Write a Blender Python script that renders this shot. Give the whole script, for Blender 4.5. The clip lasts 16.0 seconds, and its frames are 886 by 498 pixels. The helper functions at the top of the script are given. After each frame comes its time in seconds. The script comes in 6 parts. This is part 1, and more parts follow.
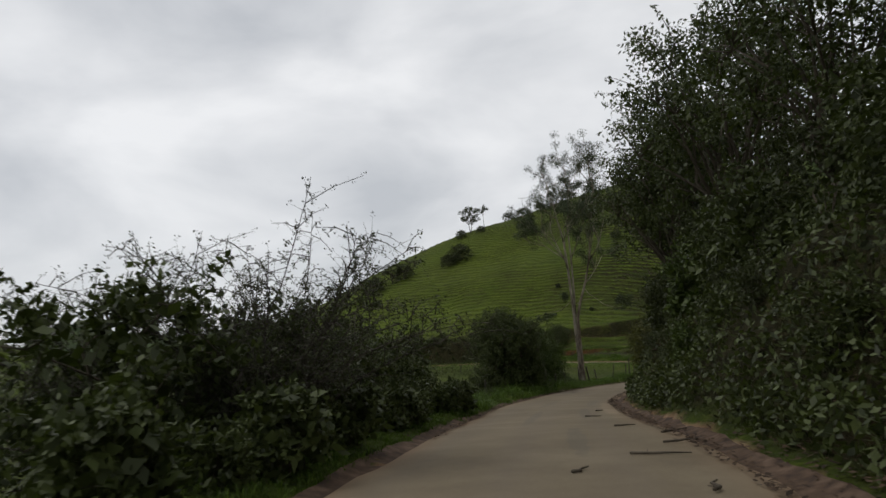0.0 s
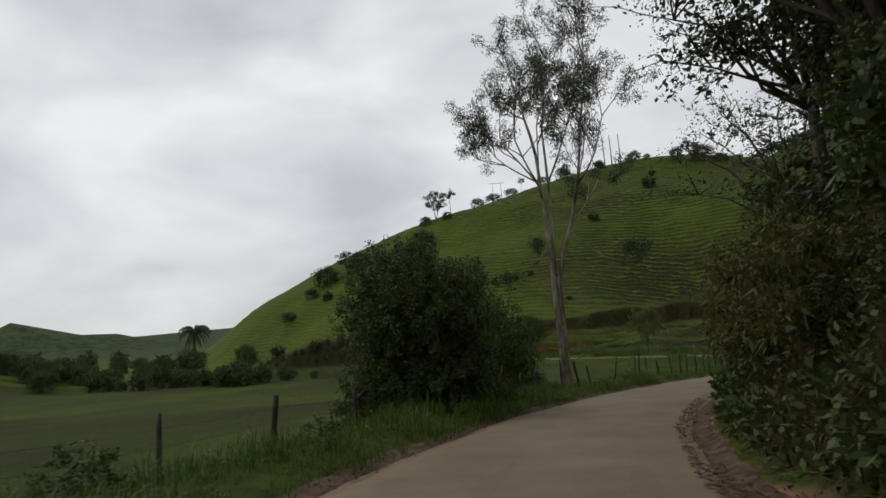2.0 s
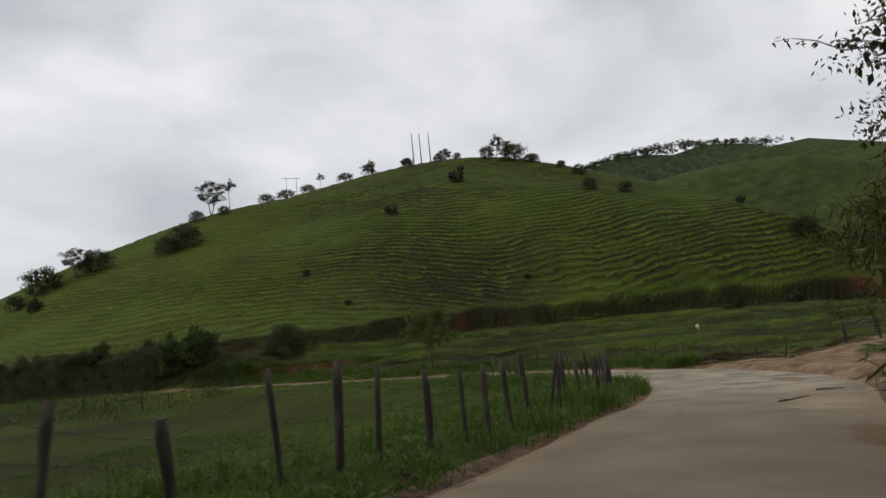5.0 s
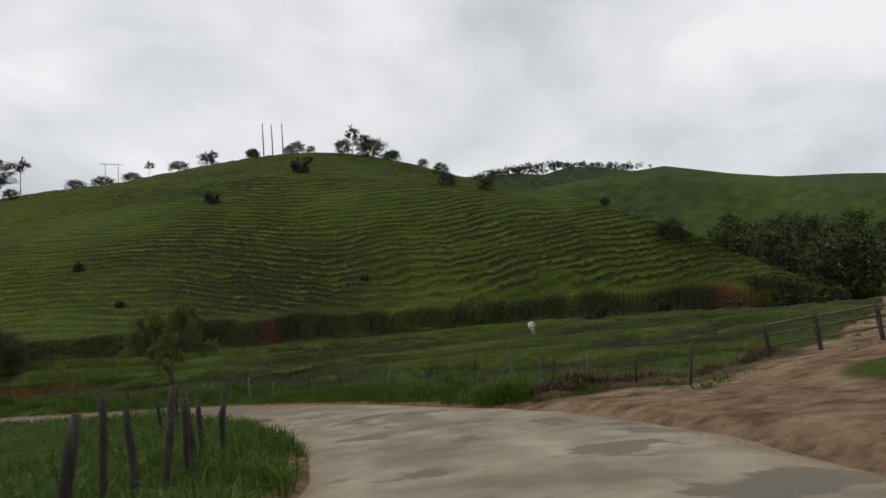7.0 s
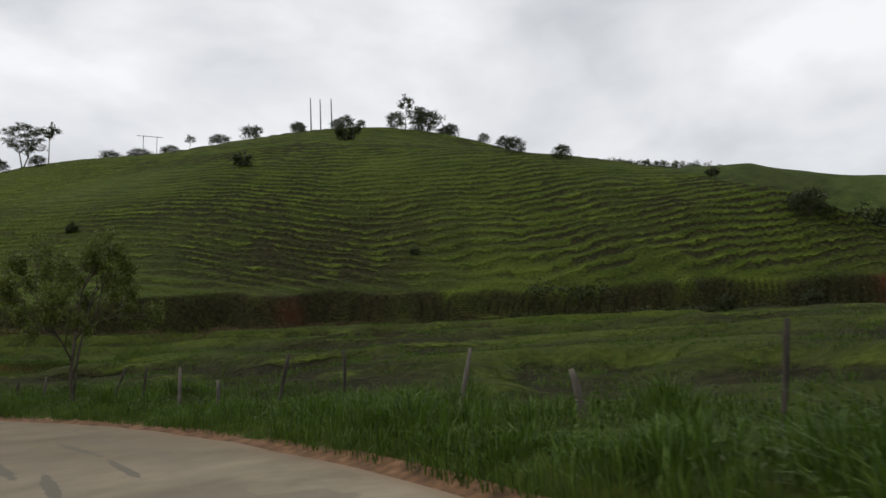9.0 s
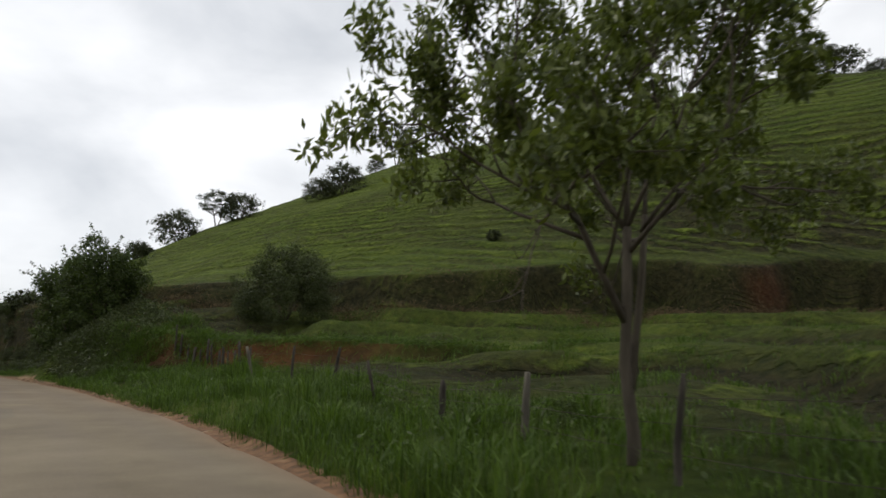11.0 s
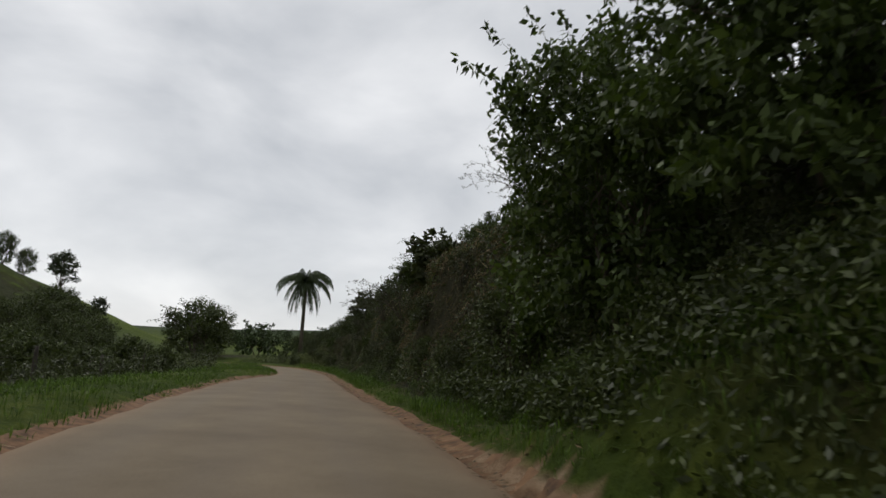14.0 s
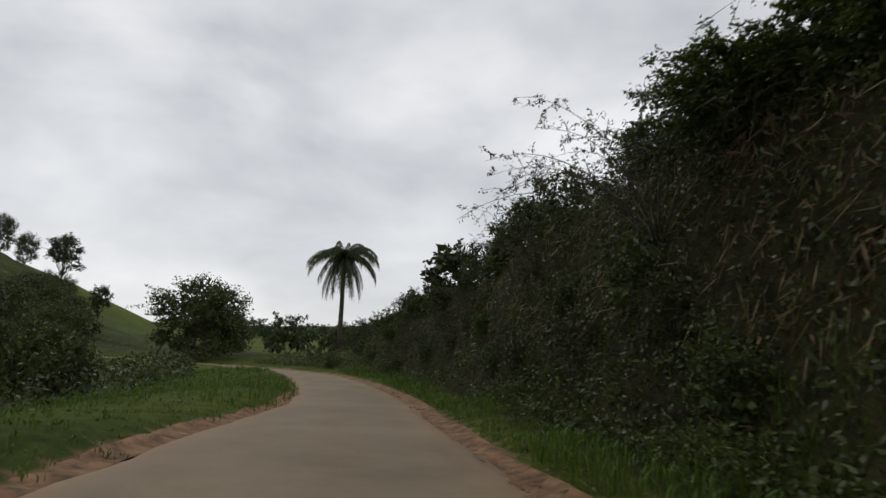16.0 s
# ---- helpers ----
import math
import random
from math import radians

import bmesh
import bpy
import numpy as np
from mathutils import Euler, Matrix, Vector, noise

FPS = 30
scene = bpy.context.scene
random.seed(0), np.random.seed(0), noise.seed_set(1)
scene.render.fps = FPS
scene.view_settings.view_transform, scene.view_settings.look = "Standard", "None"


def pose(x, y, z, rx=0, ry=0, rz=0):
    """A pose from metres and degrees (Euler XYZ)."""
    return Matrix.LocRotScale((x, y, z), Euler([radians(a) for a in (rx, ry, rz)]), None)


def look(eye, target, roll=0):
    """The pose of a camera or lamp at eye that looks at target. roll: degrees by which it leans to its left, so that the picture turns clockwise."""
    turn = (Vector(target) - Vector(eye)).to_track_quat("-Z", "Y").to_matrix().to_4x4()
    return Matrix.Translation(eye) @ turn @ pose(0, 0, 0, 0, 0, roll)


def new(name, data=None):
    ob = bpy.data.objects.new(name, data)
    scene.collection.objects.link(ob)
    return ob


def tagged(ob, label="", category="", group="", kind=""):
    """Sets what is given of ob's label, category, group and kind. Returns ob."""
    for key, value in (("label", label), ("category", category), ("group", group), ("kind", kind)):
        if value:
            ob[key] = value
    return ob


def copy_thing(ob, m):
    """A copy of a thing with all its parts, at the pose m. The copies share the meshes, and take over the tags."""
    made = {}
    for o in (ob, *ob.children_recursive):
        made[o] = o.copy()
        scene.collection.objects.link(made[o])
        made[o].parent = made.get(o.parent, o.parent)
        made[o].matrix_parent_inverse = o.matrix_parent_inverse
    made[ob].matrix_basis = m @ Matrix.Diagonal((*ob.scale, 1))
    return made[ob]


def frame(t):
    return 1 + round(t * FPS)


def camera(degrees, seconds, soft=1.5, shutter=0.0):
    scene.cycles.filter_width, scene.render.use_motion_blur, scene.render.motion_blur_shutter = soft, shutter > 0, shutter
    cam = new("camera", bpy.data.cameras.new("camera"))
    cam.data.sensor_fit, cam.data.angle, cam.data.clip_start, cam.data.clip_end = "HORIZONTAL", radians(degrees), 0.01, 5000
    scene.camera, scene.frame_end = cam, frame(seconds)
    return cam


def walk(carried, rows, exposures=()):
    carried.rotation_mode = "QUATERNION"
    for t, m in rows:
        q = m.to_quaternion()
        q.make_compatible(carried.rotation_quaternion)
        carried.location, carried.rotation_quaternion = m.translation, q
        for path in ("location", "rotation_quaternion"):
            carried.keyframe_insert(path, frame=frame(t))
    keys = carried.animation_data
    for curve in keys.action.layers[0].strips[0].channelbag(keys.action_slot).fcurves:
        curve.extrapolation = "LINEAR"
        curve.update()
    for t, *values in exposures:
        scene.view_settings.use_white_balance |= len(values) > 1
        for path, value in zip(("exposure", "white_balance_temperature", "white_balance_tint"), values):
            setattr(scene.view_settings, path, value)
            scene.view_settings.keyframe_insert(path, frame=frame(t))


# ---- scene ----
cam = camera(69.94, 16.0, shutter=0.10)
# seconds, eye x y z, yaw, pitch up, lean to the right
PATH = [
    (0.0, 0.00, 0.00, 1.40, -0.00, 8.28, 4.12),
    (0.5, 0.92, 5.89, 1.14, -0.61, 8.29, 4.37),
    (1.0, 1.88, 11.58, 0.84, -1.16, 8.13, 4.56),
    (1.5, 2.87, 17.05, 0.48, -1.63, 8.03, 4.60),
    (2.0, 3.92, 22.36, 0.05, -2.37, 8.05, 4.43),
    (2.5, 5.14, 27.61, -0.33, -3.27, 8.30, 4.18),
    (3.0, 6.74, 32.92, -0.65, -4.61, 8.48, 4.16),
    (3.5, 8.98, 38.30, -0.92, -6.51, 8.61, 4.34),
    (4.0, 11.91, 43.65, -1.17, -9.69, 8.56, 4.92),
    (4.5, 15.00, 48.74, -1.52, -13.56, 8.50, 5.35),
    (5.0, 18.50, 53.38, -1.75, -18.43, 8.51, 5.64),
    (5.2, 19.96, 55.11, -1.84, -20.29, 8.49, 5.69),
    (5.5, 22.19, 57.60, -1.98, -22.84, 8.54, 5.76),
    (6.0, 25.91, 61.55, -2.19, -26.22, 8.72, 5.86),
    (6.5, 29.51, 65.43, -2.40, -28.43, 8.84, 5.80),
    (7.0, 32.84, 69.42, -2.61, -29.66, 8.83, 5.54),
    (7.5, 35.74, 73.68, -2.81, -30.14, 8.78, 5.06),
    (8.0, 38.09, 78.30, -3.01, -29.92, 8.92, 4.43),
    (8.2, 38.85, 80.28, -3.08, -29.49, 8.99, 4.17),
    (8.5, 39.79, 83.35, -3.17, -28.37, 9.09, 3.80),
    (9.0, 40.74, 88.72, -3.28, -24.97, 9.29, 3.16),
    (9.5, 40.88, 94.27, -3.33, -19.60, 9.56, 2.36),
    (10.0, 40.16, 99.89, -3.33, -12.46, 9.90, 1.40),
    (10.3, 39.33, 103.26, -3.32, -7.54, 10.08, 0.79),
    (10.5, 38.62, 105.51, -3.31, -4.10, 10.16, 0.39),
    (11.0, 36.31, 111.05, -3.28, 4.61, 10.33, -0.55),
    (11.5, 33.28, 116.42, -3.24, 12.68, 10.48, -1.07),
    (12.0, 29.95, 121.81, -3.24, 20.29, 10.35, -1.91),
    (12.5, 26.03, 126.40, -3.18, 26.00, 10.16, -2.52),
    (13.0, 21.89, 130.74, -3.08, 30.79, 9.96, -2.78),
    (13.5, 17.83, 134.73, -3.01, 33.82, 9.86, -2.86),
    (14.0, 13.72, 138.52, -2.94, 35.77, 9.65, -2.77),
    (14.5, 9.55, 142.27, -2.90, 37.04, 9.54, -2.63),
    (15.0, 5.26, 146.08, -2.89, 37.89, 9.44, -2.50),
    (15.5, 0.88, 149.98, -2.92, 38.46, 9.28, -2.37),
    (16.0, -3.60, 153.96, -2.99, 38.85, 9.05, -2.16),
]
walk(cam, [(t, pose(x, y, z, 90 + p, 0, w) @ pose(0, 0, 0, 0, 0, -r)) for t, x, y, z, w, p, r in PATH],
     exposures=[(0, -0.1), (2.5, -0.12), (3.3, 0.10), (4, 0.06), (5, -0.12), (7.5, -0.04), (10.3, 0.16), (11.2, 0.27), (11.6, 0.28), (12.5, -0.05), (16, -0.08)])

# ---- sky and sun: an overcast day ----
world = bpy.data.worlds.new("overcast_sky")
scene.world = world
world.use_nodes = True
wn, wl = world.node_tree.nodes, world.node_tree.links
wn.clear()
w_out = wn.new("ShaderNodeOutputWorld")
w_bg = wn.new("ShaderNodeBackground")
w_sky = wn.new("ShaderNodeTexSky")
w_sky.sky_type, w_sky.sun_disc = "NISHITA", False
w_sky.sun_elevation, w_sky.sun_rotation = radians(55), radians(-70)
w_tc = wn.new("ShaderNodeTexCoord")
w_map = wn.new("ShaderNodeMapping")
w_map.inputs["Scale"].default_value = (1.0, 1.0, 2.0)
w_map.inputs["Location"].default_value = (0.3, 1.7, 0.2)
w_n1 = wn.new("ShaderNodeTexNoise")
w_n1.inputs["Scale"].default_value, w_n1.inputs["Detail"].default_value = 3.0, 6.0
w_n1.inputs["Roughness"].default_value, w_n1.inputs["Distortion"].default_value = 0.48, 0.25
w_ramp = wn.new("ShaderNodeValToRGB")
w_ramp.color_ramp.elements[0].position, w_ramp.color_ramp.elements[0].color = 0.32, (0.58, 0.60, 0.63, 1)
w_ramp.color_ramp.elements[1].position, w_ramp.color_ramp.elements[1].color = 0.66, (0.95, 0.955, 0.965, 1)
w_dim = wn.new("ShaderNodeMix")
w_dim.data_type, w_dim.blend_type = "RGBA", "MULTIPLY"
w_dim.inputs[0].default_value = 1.0
w_dim.inputs[7].default_value = (0.12, 0.12, 0.12, 1)
w_mix = wn.new("ShaderNodeMix")
w_mix.data_type = "RGBA"
w_mix.inputs[0].default_value = 0.93
wl.new(w_tc.outputs["Generated"], w_map.inputs["Vector"])
wl.new(w_map.outputs["Vector"], w_n1.inputs["Vector"])
wl.new(w_n1.outputs["Fac"], w_ramp.inputs["Fac"])
wl.new(w_sky.outputs["Color"], w_dim.inputs[6])
wl.new(w_dim.outputs[2], w_mix.inputs[6])
wl.new(w_ramp.outputs["Color"], w_mix.inputs[7])
wl.new(w_mix.outputs[2], w_bg.inputs["Color"])
wl.new(w_bg.outputs["Background"], w_out.inputs["Surface"])
w_bg.inputs["Strength"].default_value = 1.0
sun = new("sun", bpy.data.lights.new("sun", "SUN"))
sun.data.energy, sun.data.angle, sun.data.color = 1.0, radians(25), (1.0, 0.97, 0.92)
sun.matrix_world = look((20, 60, 120), (20 + 78, 60 - 28, 0))


# ---- materials ----
def material(name):
    m = bpy.data.materials.new(name)
    m.use_nodes = True
    t = m.node_tree
    return m, t.nodes, t.links, t.nodes["Principled BSDF"]


def noise_node(n, l, scale, detail=4.0, rough=0.55, coord="Object", stretch=None):
    tc = n.new("ShaderNodeTexCoord")
    out = tc.outputs[coord]
    if stretch:
        mp = n.new("ShaderNodeMapping")
        mp.inputs["Scale"].default_value = stretch
        l.new(out, mp.inputs["Vector"])
        out = mp.outputs["Vector"]
    t = n.new("ShaderNodeTexNoise")
    t.inputs["Scale"].default_value, t.inputs["Detail"].default_value, t.inputs["Roughness"].default_value = scale, detail, rough
    l.new(out, t.inputs["Vector"])
    return t.outputs["Fac"]


def ramp_node(n, l, fac, stops):
    r = n.new("ShaderNodeValToRGB")
    e = r.color_ramp.elements
    while len(e) < len(stops):
        e.new(0.5)
    for k, (pos, col) in enumerate(stops):
        e[k].position, e[k].color = pos, (*col, 1)
    l.new(fac, r.inputs["Fac"])
    return r.outputs["Color"]


def mix_node(n, l, fac, a, b, blend="MIX"):
    m = n.new("ShaderNodeMix")
    m.data_type, m.blend_type = "RGBA", blend
    for sock, val in ((m.inputs[0], fac), (m.inputs[6], a), (m.inputs[7], b)):
        if isinstance(val, (int, float)):
            sock.default_value = val
        elif isinstance(val, tuple):
            sock.default_value = (*val, 1)
        else:
            l.new(val, sock)
    return m.outputs[2]


def math_node(n, l, op, a, b=0.0):
    m = n.new("ShaderNodeMath")
    m.operation = op
    for sock, val in ((m.inputs[0], a), (m.inputs[1], b)):
        if isinstance(val, (int, float)):
            sock.default_value = val
        else:
            l.new(val, sock)
    return m.outputs[0]


def smooth_node(n, l, value, a, b):
    """0 at a, 1 at b, smoothly."""
    m = n.new("ShaderNodeMapRange")
    m.interpolation_type = "SMOOTHSTEP"
    l.new(value, m.inputs["Value"])
    lo, hi = (a, b) if a < b else (b, a)
    m.inputs["From Min"].default_value, m.inputs["From Max"].default_value = lo, hi
    m.inputs["To Min"].default_value, m.inputs["To Max"].default_value = (0, 1) if a < b else (1, 0)
    return m.outputs["Result"]


def bump_node(n, l, bsdf, height, strength, dist):
    b = n.new("ShaderNodeBump")
    b.inputs["Strength"].default_value, b.inputs["Distance"].default_value = strength, dist
    l.new(height, b.inputs["Height"])
    l.new(b.outputs["Normal"], bsdf.inputs["Normal"])


def leaf_material(name, dark, light, glow=0.25, rough=0.5):
    m, n, l, b = material(name)
    g = n.new("ShaderNodeNewGeometry")
    big = noise_node(n, l, 0.9, 2.0)
    v = math_node(n, l, "ADD", math_node(n, l, "MULTIPLY", g.outputs["Random Per Island"], 0.65), math_node(n, l, "MULTIPLY", big, 0.45))
    col = ramp_node(n, l, v, [(0.15, dark), (0.85, light)])
    l.new(col, b.inputs["Base Color"])
    b.inputs["Roughness"].default_value = rough
    b.inputs["Specular IOR Level"].default_value = 0.2
    tr = n.new("ShaderNodeBsdfTranslucent")
    l.new(mix_node(n, l, 1.0, col, (1.0, 1.15, 0.5), "MULTIPLY"), tr.inputs["Color"])
    ms = n.new("ShaderNodeMixShader")
    ms.inputs[0].default_value = glow
    l.new(b.outputs[0], ms.inputs[1])
    l.new(tr.outputs[0], ms.inputs[2])
    l.new(ms.outputs[0], n["Material Output"].inputs["Surface"])
    return m


def rough_material(name, stops, scale, bump=0.4, dist=0.02, rough=0.9, stretch=None, spec=0.2):
    m, n, l, b = material(name)
    f = noise_node(n, l, scale, 6.0, 0.6, stretch=stretch)
    f2 = noise_node(n, l, scale * 0.13, 3.0)
    v = math_node(n, l, "ADD", math_node(n, l, "MULTIPLY", f, 0.6), math_node(n, l, "MULTIPLY", f2, 0.4))
    l.new(ramp_node(n, l, v, stops), b.inputs["Base Color"])
    b.inputs["Roughness"].default_value, b.inputs["Specular IOR Level"].default_value = rough, spec
    bump_node(n, l, b, f, bump, dist)
    return m


def ground_material():
    m, n, l, b = material("pasture_ground")
    fine = noise_node(n, l, 2.6, 8.0, 0.7)
    mid = noise_node(n, l, 0.16, 5.0, 0.6)
    broad = noise_node(n, l, 0.022, 4.0, 0.6)
    v = math_node(n, l, "ADD", math_node(n, l, "MULTIPLY", fine, 0.52), math_node(n, l, "ADD", math_node(n, l, "MULTIPLY", mid, 0.34), math_node(n, l, "MULTIPLY", broad, 0.19)))
    grass = ramp_node(n, l, v, [(0.36, (0.018, 0.031, 0.004)), (0.5, (0.040, 0.060, 0.007)), (0.66, (0.088, 0.108, 0.014))])
    # cattle terraces at even steps of height: soil and painted shade darken risers, lips bright
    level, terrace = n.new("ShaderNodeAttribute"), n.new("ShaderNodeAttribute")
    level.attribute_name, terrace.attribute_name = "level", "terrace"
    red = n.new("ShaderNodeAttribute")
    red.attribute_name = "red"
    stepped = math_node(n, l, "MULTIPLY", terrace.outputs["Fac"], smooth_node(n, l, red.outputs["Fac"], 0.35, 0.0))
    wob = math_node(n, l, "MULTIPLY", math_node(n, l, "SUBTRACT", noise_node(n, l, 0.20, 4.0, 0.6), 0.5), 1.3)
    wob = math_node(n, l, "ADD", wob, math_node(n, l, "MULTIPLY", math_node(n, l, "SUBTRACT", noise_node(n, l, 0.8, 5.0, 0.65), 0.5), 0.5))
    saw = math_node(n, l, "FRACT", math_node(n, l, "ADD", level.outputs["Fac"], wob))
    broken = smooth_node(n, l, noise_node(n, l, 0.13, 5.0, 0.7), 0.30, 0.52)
    riser_shade = math_node(n, l, "MULTIPLY", math_node(n, l, "MULTIPLY", smooth_node(n, l, saw, 0.50, 0.80), smooth_node(n, l, saw, 1.0, 0.93)), math_node(n, l, "MULTIPLY", stepped, broken))
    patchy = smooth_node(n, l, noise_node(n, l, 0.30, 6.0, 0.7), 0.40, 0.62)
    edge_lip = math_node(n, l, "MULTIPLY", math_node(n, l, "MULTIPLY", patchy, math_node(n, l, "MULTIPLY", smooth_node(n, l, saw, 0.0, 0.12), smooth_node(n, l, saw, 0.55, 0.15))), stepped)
    # olive and straw tints on worn tracks, and shade painted on risers, hollows and banks
    worn_shaded = n.new("ShaderNodeAttribute")
    worn_shaded.attribute_name = "worn_shaded"
    wf = math_node(n, l, "MAXIMUM", math_node(n, l, "MULTIPLY", worn_shaded.outputs["Fac"], math_node(n, l, "MULTIPLY_ADD", mid, 1.6)), math_node(n, l, "MULTIPLY", riser_shade, 1.0))
    dark_turf = ramp_node(n, l, fine, [(0.35, (0.009, 0.010, 0.004)), (0.65, (0.038, 0.034, 0.013))])
    grass = mix_node(n, l, wf, grass, dark_turf)
    # brighter new growth on the terrace lips, and light painted on the hill's west side
    fresh_lit = n.new("ShaderNodeAttribute")
    fresh_lit.attribute_name = "fresh_lit"
    grass = mix_node(n, l, math_node(n, l, "MULTIPLY", math_node(n, l, "MAXIMUM", fresh_lit.outputs["Fac"], math_node(n, l, "MULTIPLY", edge_lip, 0.8)), math_node(n, l, "MULTIPLY_ADD", fine, 1.3)), grass, ramp_node(n, l, fine, [(0.35, (0.058, 0.086, 0.009)), (0.65, (0.118, 0.152, 0.020))]))
    wood = n.new("ShaderNodeAttribute")
    wood.attribute_name = "wood"
    grass = mix_node(n, l, wood.outputs["Fac"], grass, ramp_node(n, l, mid, [(0.35, (0.016, 0.026, 0.012)), (0.65, (0.048, 0.066, 0.026))]))
    soil_n = noise_node(n, l, 0.9, 10.0, 0.72)
    soil = ramp_node(n, l, soil_n, [(0.34, (0.075, 0.046, 0.028)), (0.45, (0.180, 0.112, 0.065)), (0.56, (0.275, 0.188, 0.117)), (0.70, (0.39, 0.295, 0.205))])
    dirt = n.new("ShaderNodeAttribute")
    dirt.attribute_name = "dirt"
    edge = math_node(n, l, "SUBTRACT", math_node(n, l, "MULTIPLY", dirt.outputs["Fac"], 1.9), math_node(n, l, "MULTIPLY", soil_n, 0.9))
    cl = n.new("ShaderNodeClamp")
    l.new(math_node(n, l, "MULTIPLY", edge, 2.2), cl.inputs["Value"])
    redsoil = ramp_node(n, l, soil_n, [(0.3, (0.028, 0.010, 0.006)), (0.5, (0.084, 0.025, 0.012)), (0.72, (0.165, 0.056, 0.027))])
    col = mix_node(n, l, cl.outputs[0], grass, soil)
    col = mix_node(n, l, math_node(n, l, "MULTIPLY", red.outputs["Fac"], 1.0), col, redsoil)
    l.new(col, b.inputs["Base Color"])
    b.inputs["Roughness"].default_value, b.inputs["Specular IOR Level"].default_value = 0.95, 0.1
    relief = math_node(n, l, "ADD", fine, math_node(n, l, "MULTIPLY", math_node(n, l, "SUBTRACT", edge_lip, riser_shade), 1.1))
    bump_node(n, l, b, relief, 0.9, 0.28)
    return m


# worn places in the road: x, y, turn in degrees, half length, half width, strength
ROAD_MUD = [(38.4, 95.0, 96, 1.5, 0.75, 1.0), (40.45, 89.5, 60, 0.42, 0.26, 0.9), (29.5, 66.7, -58, 1.2, 0.10, 0.75), (26.9, 60.1, 50, 1.5, 0.5, 0.8), (36.9, 71.5, 58, 1.8, 0.5, 0.7), (28.9, 63.7, 20, 0.35, 0.12, 0.7), (27.4, 65.2, 50, 0.3, 0.1, 0.6)]
ROAD_GREY = [(4.3, 21.6, 79, 3.6, 0.20, 0.5), (2.5, 20.6, 79, 4.0, 0.18, 0.45), (6.2, 29.2, 75, 3.0, 0.22, 0.4), (4.4, 30.0, 74, 3.4, 0.18, 0.4), (2.3, 12.6, 81, 3.0, 0.2, 0.45), (41.0, 89.75, 20, 1.05, 0.42, 0.9), (41.4, 87.6, 80, 1.5, 0.85, 0.55), (39.6, 98.6, 100, 1.5, 0.10, 0.9), (40.4, 99.6, 102, 1.3, 0.08, 0.9), (38.6, 101.2, 106, 1.8, 0.10, 0.9), (37.7, 103.6, 110, 1.6, 0.12, 0.9),
             (39.5, 103.0, 108, 1.7, 0.10, 0.8), (38.2, 99.6, 102, 1.2, 0.12, 0.8), (43.3, 93.4, 96, 0.7, 0.07, 0.9), (39.9, 92.8, 70, 0.6, 0.14, 0.8), (17.67, 134.2, 40, 0.42, 0.26, 0.8), (19.3, 131.6, 130, 1.6, 0.14, 0.5), (23.9, 126.6, 130, 1.8, 0.3, 0.4)]
ROAD_PAINT = [(22.6, 128.8, 42, 0.34, 0.10, 0.55), (22.2, 128.5, 42, 0.16, 0.07, 0.4)]
ROAD_DUST = [(5.6, 23.6, 79, 6.0, 0.35, 0.4), (44.6, 86.4, 100, 5.0, 1.3, 0.8), (38.0, 92.0, 95, 4.0, 0.9, 0.6), (31.5, 65.5, 48, 6.0, 1.0, 0.6)]


def stains(n, l, place, rows, ragged):
    """How far a place lies inside any of the ragged ovals given."""
    total = None
    wob = math_node(n, l, "MULTIPLY", math_node(n, l, "SUBTRACT", noise_node(n, l, 2.2, 5.0, 0.65), 0.5), ragged)
    for x, y, turn, half_l, half_w, strength in rows:
        mp = n.new("ShaderNodeMapping")
        mp.vector_type = "TEXTURE"
        mp.inputs["Location"].default_value = (x, y, 0)
        mp.inputs["Rotation"].default_value = (0, 0, radians(turn))
        mp.inputs["Scale"].default_value = (half_l, half_w, 1000.0)
        l.new(place, mp.inputs["Vector"])
        ln = n.new("ShaderNodeVectorMath")
        ln.operation = "LENGTH"
        l.new(mp.outputs[0], ln.inputs[0])
        inside = math_node(n, l, "MULTIPLY", smooth_node(n, l, math_node(n, l, "ADD", ln.outputs["Value"], wob), 1.0, 0.8 if ragged < 2 else 0.4), strength)
        total = inside if total is None else math_node(n, l, "MAXIMUM", total, inside)
    return total


